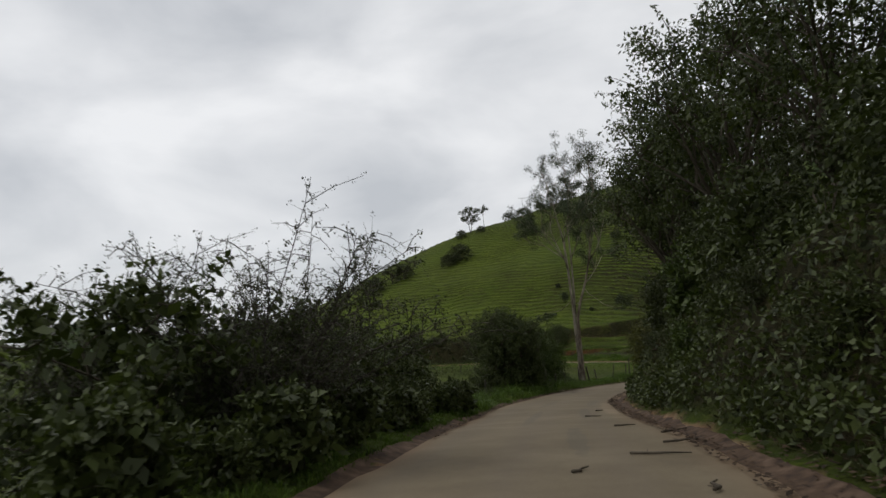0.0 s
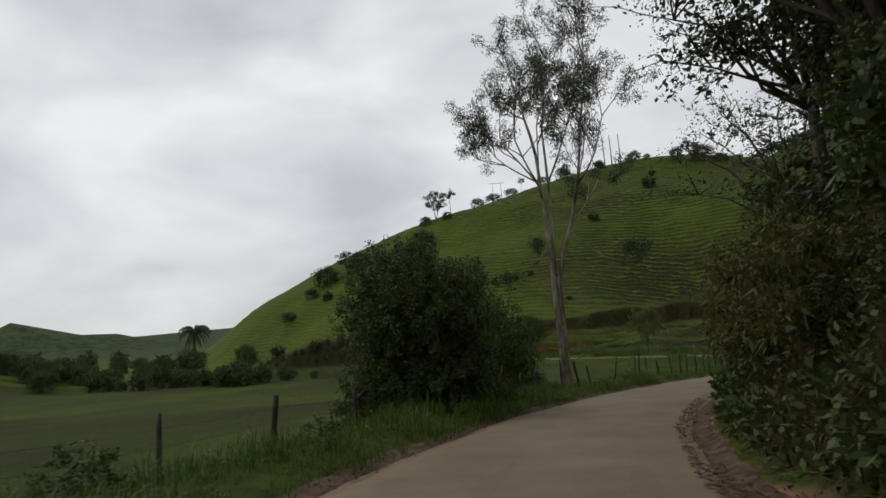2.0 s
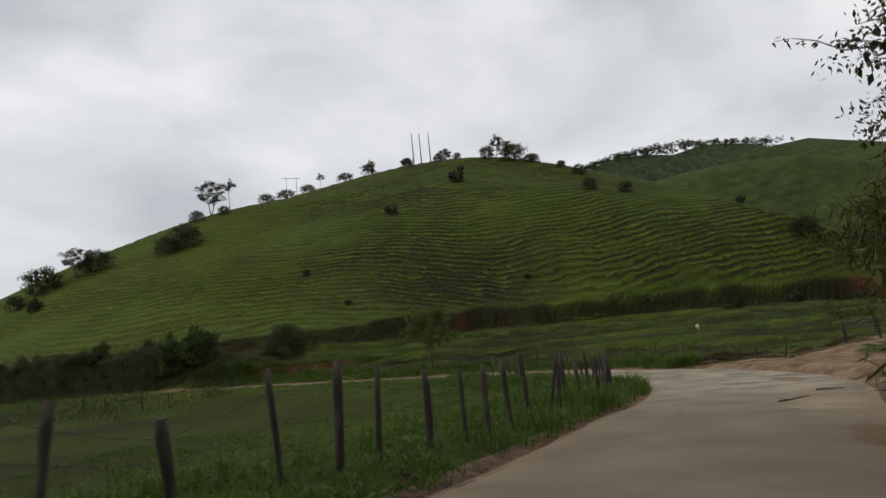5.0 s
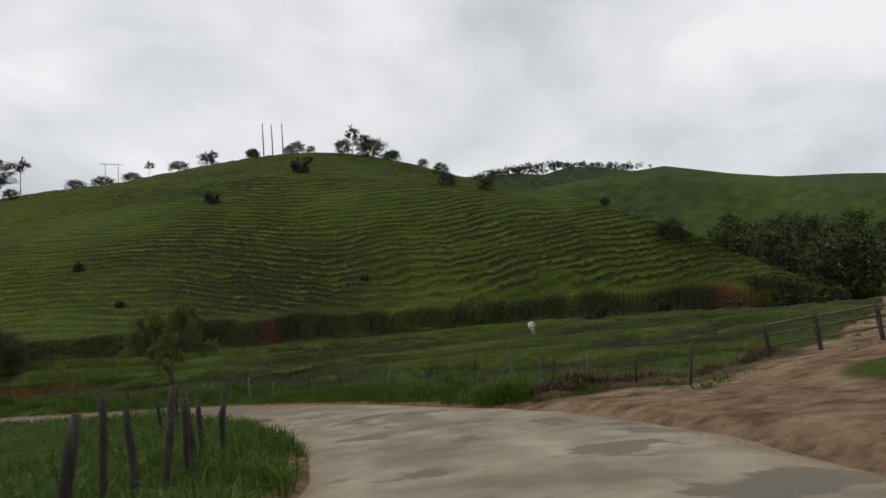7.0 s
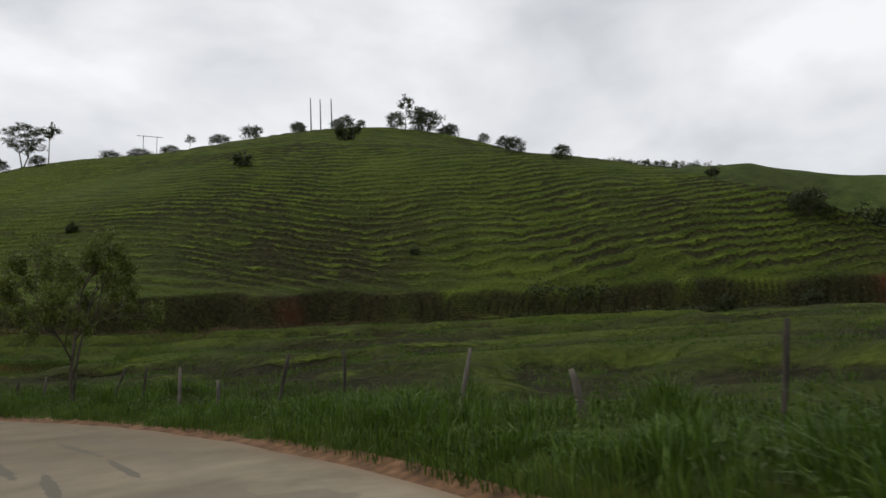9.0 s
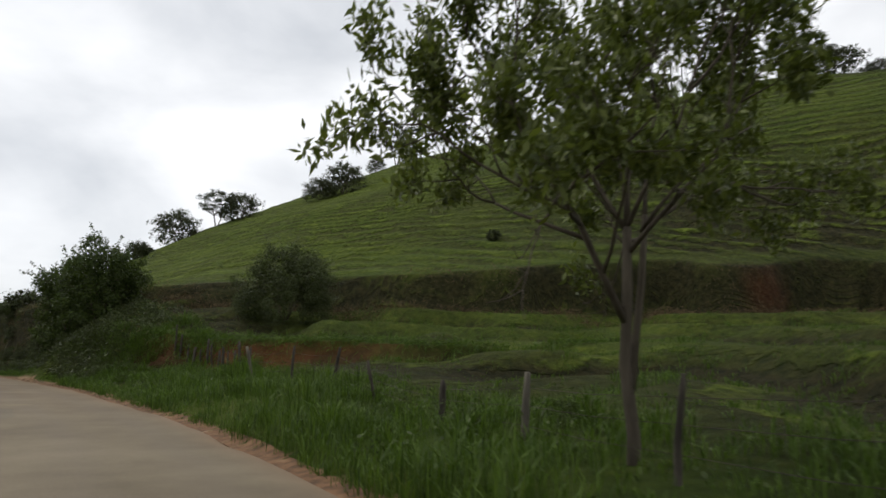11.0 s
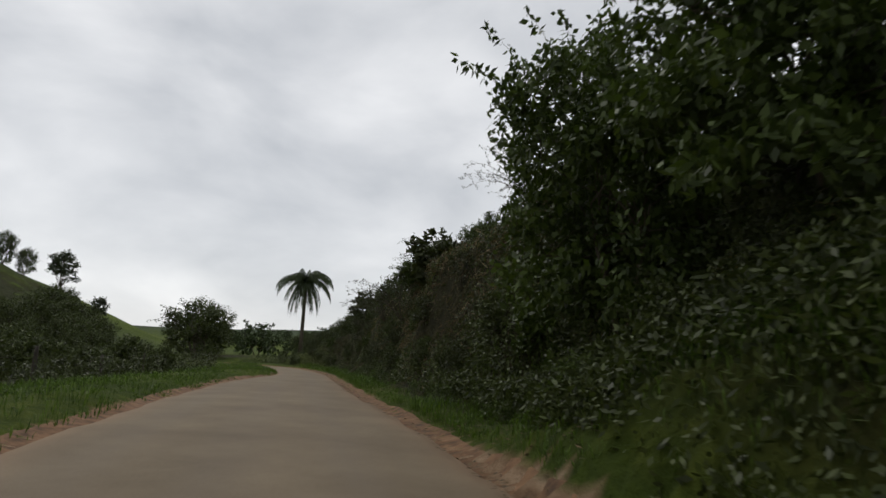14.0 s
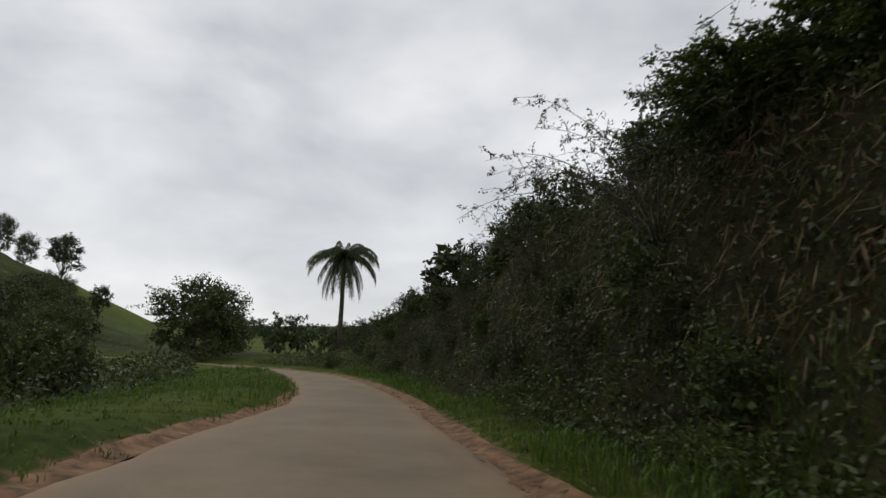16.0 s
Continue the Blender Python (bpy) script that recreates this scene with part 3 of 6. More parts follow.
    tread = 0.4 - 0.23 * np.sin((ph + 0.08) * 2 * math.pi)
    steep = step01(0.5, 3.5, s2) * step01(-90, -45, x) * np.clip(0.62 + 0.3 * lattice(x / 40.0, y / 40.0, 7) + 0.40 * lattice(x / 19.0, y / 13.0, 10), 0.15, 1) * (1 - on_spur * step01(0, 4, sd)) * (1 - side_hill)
    us = np.array(UPPER_SCARP)
    at_rim = np.interp(x, us[:, 0], -6.0 + bumps(us[:, 0], us[:, 1], HILLS))
    top = hill + (rim - at_rim) * np.exp(-np.clip(s2, 0, None) / np.interp(x, [65, 100], [21.0, 9.0])) * step01(-25, 5, x) + steep * (0.35 - tread) + 0.12 * n1
    up = step01(-0.30, 0.40, s2)
    right = np.where(bank_c > 0, np.maximum(low, low + up * (top - low)), low + up * (top - low)) + far
    z = np.where(off > 0, right, left)
    brook = np.abs(polyline_side(x, y, BROOK))
    z = z - 0.9 * step01(3.2, 1.4, brook)
    verge = 0.10 * step01(0.3, 1.2, e) * step01(8, 3, e) * (1 + n1)
    z = z + verge
    inside = step01(0.55, 0.0, e)
    z = z * (1 - inside) + (zr - 0.09) * inside
    # bare dirt: shoulders, the farm track, cut faces
    track = np.abs(polyline_side(x, y, DRIVEWAY))
    open_side = step01(3.6 + 1.5 * n2, 1.8, track) * step01(5.8, 6.8, k) * (off > 0)
    yard = step01(6.6, 7.4, k) * step01(8.9, 8.4, k) * step01(6.5, 3.0, e) * (off > 0)
    dirt = np.clip(step01(0.38 + 0.22 * n1, 0.0, e) * 0.9 + open_side + yard + 0.10 * bank_a * step01(1.4 + 0.5 * n1, 0.5, e) * (off > 0), 0, 1)
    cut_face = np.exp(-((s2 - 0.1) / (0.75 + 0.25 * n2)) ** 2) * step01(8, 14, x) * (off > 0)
    face2 = np.exp(-((s2 - 0.1) / (0.55 + 0.25 * n2)) ** 2) * step01(28, 42, x) * step01(95, 70, x) * (off > 0)
    face1 = 1.1 * np.exp(-((s1 - 0.0) / 0.5) ** 2) * step01(16, 23, x) * step01(36, 29, x) * (off > 0)
    bare_a = bank_a * step01(0.4, 0.9, e) * step01(5.2, 3.2, e) * (off > 0)
    red = np.clip(face1 * (0.75 + 0.3 * n1) + face2 * (0.10 + 0.75 * lattice(x / 6.0, y / 6.0, 9)) + bare_a * (0.12 + 0.3 * n2) + 0.85 * np.exp(-((x - 117.0) / (2.0 + n1)) ** 2 - ((s2 - 0.2) / 1.0) ** 2), 0, 1)
    # scuffed and darker turf, plus shade painted between lumps and under the bank plants
    scuffed = 0.75 * np.exp(-(((x - 61) / 13) ** 2 + ((y - 159) / 9) ** 2)) * (0.7 + 0.6 * n1)
    worn_shaded = np.clip(scuffed + 0.05 * steep + 0.55 * step01(0.1, 0.8, -lumps) * step01(5, 10, e) * step01(8.8, 9.8, k) * (1 - up) * (off > 0) + 0.30 * step01(0.1, 0.8, lattice(x / 17.0, y / 17.0, 11)) * up * (off > 0) + 0.95 * cut_face + 0.95 * bare_a + 0.50 * (1.35 * (1 - up) * (off > 0) * step01(8.6, 9.4, k) * step01(2, 6, e) + 1.0 * (off < 0) * step01(3, 8, e) * step01(400, 200, np.hypot(x - 40, y - 110))) * np.clip(0.7 + 0.7 * n2, 0, 1.2) + 0.95 * step01(13.0, 13.8, k) * bank_tail * step01(0.7, 1.6, e) * (off > 0), 0, 1)
    # fresh growth on lips; the sunward slope and lump tops painted lighter as if lit
    fresh_lit = np.clip(0.42 * step01(46, 18, x) * step01(1, 4, s2) * (off > 0) * (0.8 + 0.35 * n2) + 0.8 * np.exp(-((s1 - 0.9) / 0.6) ** 2) * wc * (off > 0) + 0.14 * step01(0.3, 0.95, lumps) * np.clip(0.6 + 1.2 * n1, 0, 1.5) * step01(5, 10, e) * step01(8.8, 9.8, k) * (1 - up) * (off > 0) + 0.8 * np.exp(-((s2 - 0.9) / 0.5) ** 2) * (off > 0) * step01(8, 14, x) * step01(-0.3, 0.4, n2 + n1), 0, 1)
    benched = (up < 0.5) & (off > 0) & (k > 8.8)
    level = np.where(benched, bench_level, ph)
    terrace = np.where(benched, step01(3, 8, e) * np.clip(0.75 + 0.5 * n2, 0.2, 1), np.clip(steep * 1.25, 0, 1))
    away = np.hypot(x - 40, y - 110)
    wood = step01(260, 420, away) * np.clip(0.72 + 0.9 * lattice(x / 90.0, y / 90.0, 51) + 0.9 * step01(300, 100, x), 0, 1) + 0.5 * step01(-60, -90, x) * step01(-0.1, 0.5, lattice(x / 22.0, y / 22.0, 52)) * step01(420, 260, away)
    wood = wood * (1 - 0.9 * side_hill * step01(110, 60, np.abs(cd))) + 0.5 * side_hill * step01(110, 60, np.abs(cd)) * np.clip(0.9 + 0.5 * lattice(x / 25.0, y / 25.0, 53), 0.3, 1.4)
    return [a.reshape(shape) for a in (z, dirt, worn_shaded, red, np.clip(wood, 0, 1), fresh_lit, level, terrace)]


def height(x, y):
    return land(np.atleast_1d(x), np.atleast_1d(y))[0][0]


def spread(a, b, fine, outer, grow):
    """Coordinates: fine between a and b, then ever coarser out to the outer limits."""
    mid = list(np.arange(a, b + fine / 2, fine))
    lo, hi, s = [], [], fine
    p = a
    while p > outer[0]:
        s *= grow
        p -= s
        lo.append(p)
    p, s = mid[-1], fine
    while p < outer[1]:
        s *= grow
        p += s
        hi.append(p)
    return np.array(lo[::-1] + mid + hi)


def mesh_object(name, verts, faces, mat, smooth=True):
    me = bpy.data.meshes.new(name)
    me.from_pydata(verts if isinstance(verts, list) else verts.tolist(), [], faces if isinstance(faces, list) else faces.tolist())
    me.materials.append(mat)
    if smooth:
        me.polygons.foreach_set("use_smooth", [True] * len(me.polygons))
    return new(name, me)


def attribute(ob, name, values):
    at = ob.data.attributes.new(name, "FLOAT", "POINT")
    at.data.foreach_set("value", np.ascontiguousarray(values, np.float32))


def build_ground():
    xs, ys = spread(-26, 150, 0.47, (-3200, 3200), 1.13), spread(-8, 246, 0.46, (-2600, 3600), 1.13)
    gx, gy = np.meshgrid(xs, ys)
    z, dirt, worn_shaded, red, wood, fresh_lit, level, terrace = land(gx, gy)
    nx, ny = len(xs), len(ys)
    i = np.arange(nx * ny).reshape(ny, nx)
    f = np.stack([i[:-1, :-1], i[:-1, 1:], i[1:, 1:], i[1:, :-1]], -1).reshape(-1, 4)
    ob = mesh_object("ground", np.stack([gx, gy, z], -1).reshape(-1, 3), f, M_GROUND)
    for nm, v in (("dirt", dirt), ("worn_shaded", worn_shaded), ("red", red), ("wood", wood), ("fresh_lit", fresh_lit), ("level", level), ("terrace", terrace)):
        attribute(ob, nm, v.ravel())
    return tagged(ob, "grassy cattle pasture, terraced hill and bare red earth banks", "ground", kind="structure")


def build_road():
    rows = [i for i in range(len(AX_K)) if -4 < AX_K[i] < 24]
    cols = 15
    verts, edge, track, bend = [], [], [], []
    for i in rows:
        k = AX_K[i]
        el, er = np.interp(k, *EDGE_L), np.interp(k, *EDGE_R)
        x, y = AX_XY[i]
        el += 0.16 * float(lattice(np.array([x / 1.3]), np.array([y / 1.3]), 3)[0])
        er += 0.16 * float(lattice(np.array([x / 1.3]), np.array([y / 1.3]), 4)[0])
        for c in range(cols):
            u = c / (cols - 1)
            off = -el + (el + er) * u
            z = road_height(k) + 0.03 * (1 - (2 * u - 1) ** 2) - (0.05 if c in (0, cols - 1) else 0)
            verts.append((x + off * AX_N[i, 0], y + off * AX_N[i, 1], z))
            edge.append(max(0, 1 - min(off + el, er - off) / 0.6) * 0.55)
            track.append(max(math.exp(-((off + 0.75) / 0.3) ** 2), math.exp(-((off - 0.75) / 0.3) ** 2), math.exp(-((off + 2.3) / 0.3) ** 2)))
            bend.append(float(step01(6.2, 7.4, k) * step01(10.3, 9.2, k)))
    f = [(r * cols + c, r * cols + c + 1, (r + 1) * cols + c + 1, (r + 1) * cols + c) for r in range(len(rows) - 1) for c in range(cols - 1)]
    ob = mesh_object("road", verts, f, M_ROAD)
    for nm, v in (("edge", edge), ("track", track), ("bend", bend)):
        attribute(ob, nm, v)
    return tagged(ob, "narrow dusty tan country road with dirt edges", "road", kind="structure")


def build_shoulder(side):
    """A strip of loose dirt between the road's edge and the verge."""
    ks = np.interp(np.arange(0, len(AX_K) - 1, 0.5), np.arange(len(AX_K)), AX_K)
    ks = ks[(ks > -3.5) & (ks < 20)]
    spans = [ks[ks < 7.0], ks[ks > 8.75]] if side > 0 else [ks]
    return [shoulder_strip(side, part) for part in spans]


def shoulder_strip(side, ks):
    cols = []
    for e in (-0.12, 0.04, 0.14, 0.28, 0.46):
        edge = np.interp(ks, *(EDGE_R if side > 0 else EDGE_L))
        off = side * (edge + e)
        x = np.interp(ks, AX_K, AX_XY[:, 0]) + off * np.interp(ks, AX_K, AX_N[:, 0])
        y = np.interp(ks, AX_K, AX_XY[:, 1]) + off * np.interp(ks, AX_K, AX_N[:, 1])
        rough = lattice(x / 1.4, y / 1.4, 71)
        x, y = x + 0.07 * rough, y + 0.07 * lattice(x / 1.4, y / 1.4, 72)
        zr = road_height(ks)
        if e < 0:
            z = zr - 0.05
        elif e < 0.1:
            z = zr - 0.02 + 0.006 * rough
        else:
            z = np.maximum(zr + 0.0, land(x, y)[0] + 0.035) + 0.004 * rough - (0.14 if e > 0.4 else 0)
        cols.append(np.stack([x, y, z], 1))
    n, m = len(ks), len(cols)
    v = np.stack(cols, 1).reshape(-1, 3)
    f = [(r * m + c, r * m + c + 1, (r + 1) * m + c + 1, (r + 1) * m + c)[::side] for r in range(n - 1) for c in range(m - 1)]
    return tagged(mesh_object("road_shoulder", v, f, M_SHOULDER), "orange-brown dirt strip along the road edge", "road shoulder", kind="structure")


def ribbon(name, pts, half, z, mat):
    c = spline([(float(i), *p) for i, p in enumerate(pts)], 1.5)[:, 1:]
    d = np.gradient(c, axis=0)
    d /= np.linalg.norm(d, axis=1)[:, None]
    n = np.stack([d[:, 1], -d[:, 0]], 1) * half
    v = np.vstack([np.column_stack([c - n, np.full(len(c), z)]), np.column_stack([c + n, np.full(len(c), z)])])
    m = len(c)
    return mesh_object(name, v, [(i, m + i, m + i + 1, i + 1) for i in range(m - 1)], mat)


build_ground()
build_road()
build_shoulder(1)
build_shoulder(-1)
tagged(ribbon("water", BROOK, 1.9, -6.05, M_WATER), "still pale brook below the road", "water", kind="structure")


# ---- building kit for plants and wood ----
class Wood:
    """Collects tapered tubes into one mesh."""

    def __init__(self):
        self.v, self.f = [], []

    def tube(self, pts, radii, sides=6):
        base = len(self.v)
        pts = [Vector(p) for p in pts]
        n = len(pts)
        side = Vector((1, 0, 0))
        for i, p in enumerate(pts):
            d = (pts[min(i + 1, n - 1)] - pts[max(i - 1, 0)]).normalized()
            side = side - d * side.dot(d)
            if side.length < 1e-3:
                side = d.orthogonal()
            side.normalize()
            up = d.cross(side)
            for s in range(sides):
                a = 2 * math.pi * s / sides
                self.v.append(p + (side * math.cos(a) + up * math.sin(a)) * radii[i])
        for i in range(n - 1):
            for s in range(sides):
                t = (s + 1) % sides
                self.f.append((base + i * sides + s, base + i * sides + t, base + (i + 1) * sides + t, base + (i + 1) * sides + s))
        self.f.append(tuple(base + s for s in range(sides))[::-1])
        self.f.append(tuple(base + (n - 1) * sides + s for s in range(sides)))

    def part(self, name, mat, parent, label=""):
        ob = mesh_object(name, [tuple(v) for v in self.v], self.f, mat)
        ob.parent = parent
        return tagged(ob, label)


def grow(wood, tips, rng, p, d, length, r, depth, kids=3, open_=0.7, lift=0.12, gnarl=0.16, shrink=0.7, mids=False):
    """A branch that wanders, tapers and splits; its ends are gathered in tips."""
    p, d = Vector(p), Vector(d).normalized()
    n = 4
    pts, rad = [p.copy()], [r]
    for i in range(n):
        d = (d + Vector(rng.normal(0, gnarl, 3)) + Vector((0, 0, lift))).normalized()
        p = p + d * (length / n)
        pts.append(p.copy())
        rad.append(r * (1 - 0.45 * (i + 1) / n))
    wood.tube(pts, rad, 7 if depth > 1 else (5 if depth else 4))
    if depth == 0:
        tips.append(p)
        if mids:
            tips.append(pts[2])
        return
    for j in range(kids):
        at = pts[-1] if j == 0 else pts[int(rng.integers(2, n + 1))]
        a = rng.uniform(0, 2 * math.pi)
        o = d.orthogonal().normalized()
        o = (Matrix.Rotation(a, 3, d) @ o)
        nd = d * (1 - 0.35 * open_) + o * open_ * rng.uniform(0.5, 1.1)
        grow(wood, tips, rng, at, nd, length * shrink * rng.uniform(0.75, 1.15), r * (0.58 if j else 0.62), depth - 1, kids, open_, lift, gnarl, shrink, mids)


def leaf_part(name, rng, at, length, width, mat, parent, label="", droop=0.0, bias=None):
    """One mesh of many small pointed leaves at the given places."""
    at = np.asarray(at, float)
    n = len(at)
    d = rng.normal(0, 1, (n, 3))
    if bias is not None:
        d += bias
    d[:, 2] -= droop
    d /= np.linalg.norm(d, axis=1)[:, None]
    w = np.cross(d, rng.normal(0, 1, (n, 3)))
    w /= np.linalg.norm(w, axis=1)[:, None] + 1e-9
    le = (length * rng.uniform(0.6, 1.3, n))[:, None]
    wi = (width * rng.uniform(0.6, 1.3, n))[:, None]
    v = np.stack([at, at + d * le * 0.45 + w * wi * 0.5, at + d * le, at + d * le * 0.45 - w * wi * 0.5], 1).reshape(-1, 3)
    f = np.arange(4 * n).reshape(n, 4)
    ob = mesh_object(name, v, f, mat, smooth=False)
    ob.parent = parent
    return tagged(ob, label)


def puffs(rng, centres, per, size):
    """Places spread through small balls round the centres."""
    c = np.repeat(np.array([tuple(q) for q in centres], float), per, axis=0)
    d = rng.normal(0, 1, c.shape)
    d /= np.linalg.norm(d, axis=1)[:, None]
    return c + d * (size * rng.uniform(0, 1, (len(c), 1)) ** 0.5)


def clumps(rng, centre, radii, count):
    """Clump centres inside an ellipsoid, gathered towards its skin and thinned at random."""
    q = rng.normal(0, 1, (count, 3))
    q /= np.linalg.norm(q, axis=1)[:, None]
    q *= rng.uniform(0.45, 1.0, (count, 1)) ** 0.5
    return q * np.array(radii) * rng.uniform(0.8, 1.15, (count, 1)) + np.array(centre)


def thing(name, label, category, x=0.0, y=0.0, z=0.0, group="", kind=""):
    ob = new(name)
    ob.empty_display_size = 0.3
    ob.location = (x, y, z)
    return tagged(ob, label, category, group, kind)


def lobed(name, label, category, seed, high, wide, trunk, lobes, leaves, mat, leaf=(0.14, 0.07), puff=0.22, bark=None, stems=1, droop=0.15, per_lobe=12, lobe=0.21, girth=None, sprigs=6, lean=(0, 0), base_fill=0, inner=4, core_leaf=2.1):
    """A tree or shrub: limbs to several lobes of foliage, each made of clumps of leaves, with gaps between."""
    rng = np.random.default_rng(seed)
    ob = thing(name, label, category)
    woods, cen = [Wood() for _ in range(stems)], []
    r0 = girth or (0.018 * high + 0.02)
    zc, rz = high * (trunk + (1 - trunk) * 0.5), high * (1 - trunk) * 0.5
    bases, heads = [], []
    for s in range(stems):
        a = 2 * math.pi * s / max(stems, 1) + rng.uniform(-0.3, 0.3)
        sp = 0.0 if stems == 1 else 0.05 * wide
        tip = (math.cos(a) * sp * 2.5 + lean[0] * high, math.sin(a) * sp * 2.5 + lean[1] * high, max(high * trunk, 0.25 * high * (stems > 1) + 0.1))
        woods[s].tube([(math.cos(a) * sp * 0.2, math.sin(a) * sp * 0.2, -0.3), (math.cos(a) * sp * 1.4 + lean[0] * high * 0.3, math.sin(a) * sp * 1.4, tip[2] * 0.45), tip], [r0 * 1.25, r0, r0 * 0.8], 5 if stems > 1 else 7)
        bases.append(Vector(tip))
    for i in range(lobes):
        u = (i + 0.5) / lobes
        ph = math.acos(1 - 1.75 * u)
        th = i * 2.39996 + rng.uniform(-0.4, 0.4)
        k = rng.uniform(0.55, 0.85)
        c = Vector((math.sin(ph) * math.cos(th) * wide * 0.5 * k + lean[0] * high, math.sin(ph) * math.sin(th) * wide * 0.5 * k + lean[1] * high, zc + math.cos(ph) * rz * k))
        lr = wide * lobe * rng.uniform(0.75, 1.2)
        b = bases[i % len(bases)]
        span = c - b
        sway = lambda: Vector((rng.normal(0, 0.045 * wide), rng.normal(0, 0.045 * wide), 0))
        low_, high_ = b + Vector((span.x * 0.22, span.y * 0.22, span.z * 0.40)) + sway(), b + Vector((span.x * 0.62, span.y * 0.62, span.z * 0.78)) + sway()
        wood = woods[i % stems]
        wood.tube([b, low_, high_, c], [r0 * 0.5, r0 * 0.36, r0 * 0.24, r0 * 0.12], 4 if high > 3.5 else 3)
        heads.append(c)
        n = per_lobe
        d = rng.normal(0, 1, (n, 3))
        d /= np.linalg.norm(d, axis=1)[:, None]
        d[:, 2] = np.where(d[:, 2] < -0.3, -d[:, 2], d[:, 2])
        q = np.array(c) + d * lr * rng.uniform(0.55, 1.05, (n, 1)) * np.array([1, 1, 0.8])
        for j in range(n):
            if j % (4 if high > 3.5 else 8) == 0:
                wood.tube([c, c.lerp(Vector(q[j]), 0.6) + Vector((0, 0, 0.03 * high)), Vector(q[j])], [r0 * 0.18, r0 * 0.1, r0 * 0.05], 3)
        cen.append(q)
    core = [puffs(rng, q, inner, puff * 1.1) for q in cen]
    cen = np.vstack(cen)
    per = max(3, leaves // (len(cen) + base_fill))
    at = [puffs(rng, cen, per, puff)]
    if base_fill:
        hub = 2.39996 * np.arange(7) + rng.uniform(0, 1, 7)
        a = hub[rng.integers(0, 7, base_fill)]
        skirt = np.column_stack([np.cos(a) * wide * 0.36, np.sin(a) * wide * 0.36, np.full(base_fill, 0.17 * high)])
        d = rng.normal(0, 1, skirt.shape)
        d /= np.linalg.norm(d, axis=1)[:, None]
        skirt = skirt + d * wide * 0.13
        skirt[:, 2] = np.clip(skirt[:, 2], 0.03, None)
        at.append(puffs(rng, skirt, per, puff))
        core.append(puffs(rng, skirt[:20], 3 * inner, puff * 1.2))
    for j in range(sprigs):
        pick = int(rng.integers(len(cen)))
        c = Vector(cen[pick])
        out = (c - Vector((lean[0] * high, lean[1] * high, zc * 0.8))).normalized()
        pts = [c + (out * u + Vector((0, 0, 0.25 * u - 0.3 * u * u))) * wide * 0.16 for u in (0, 0.5, 1, 1.4)]
        root = heads[pick // per_lobe]
        woods[(pick // per_lobe) % stems].tube([root, *pts], [r0 * 0.12, r0 * 0.1, r0 * 0.08, r0 * 0.05, r0 * 0.03], 3)
        at.append(puffs(rng, [pts[1].lerp(pts[3], v) for v in (0, 0.35, 0.7, 1)], 6, leaf[0] * 0.5))
    for wood in woods:
        wood.part("stem" if stems > 1 else "trunk", bark or M_BARK, ob)
    if inner:
        c = np.vstack(core)
        c = c * np.array([0.82, 0.82, 0.86]) + np.array([0, 0, zc * 0.14 if not base_fill else zc * 0.10])
        leaf_part("inner_foliage", rng, c, leaf[0] * core_leaf, leaf[1] * core_leaf * 1.15, mat, ob, droop=droop)
    leaf_part("crown", rng, np.vstack(at), leaf[0], leaf[1], mat, ob, droop=droop)
    return ob


def put(ob, x, y, z=None, turn=0.0, size=1.0, tall=None):
    z = float(height(x, y)) if z is None else z
    return pose(x, y, z, 0, 0, turn) @ Matrix.Diagonal((size, size, tall or size, 1))


def plant(ob, places, rng, group=""):
    """Sets the thing at the first place and copies of it at the others; a place is x, y, size, or x, y, size, height."""
    if group:
        tagged(ob, group=group)
    rows = [(*p, p[2]) if len(p) == 3 else p for p in places]
    out = [copy_thing(ob, put(ob, x, y, None, float(rng.uniform(0, 360)), s, h)) for x, y, s, h in rows[1:]]
    x, y, s, h = rows[0]
    ob.matrix_basis = put(ob, x, y, None, float(rng.uniform(0, 360)), s, h)
    return [ob] + out


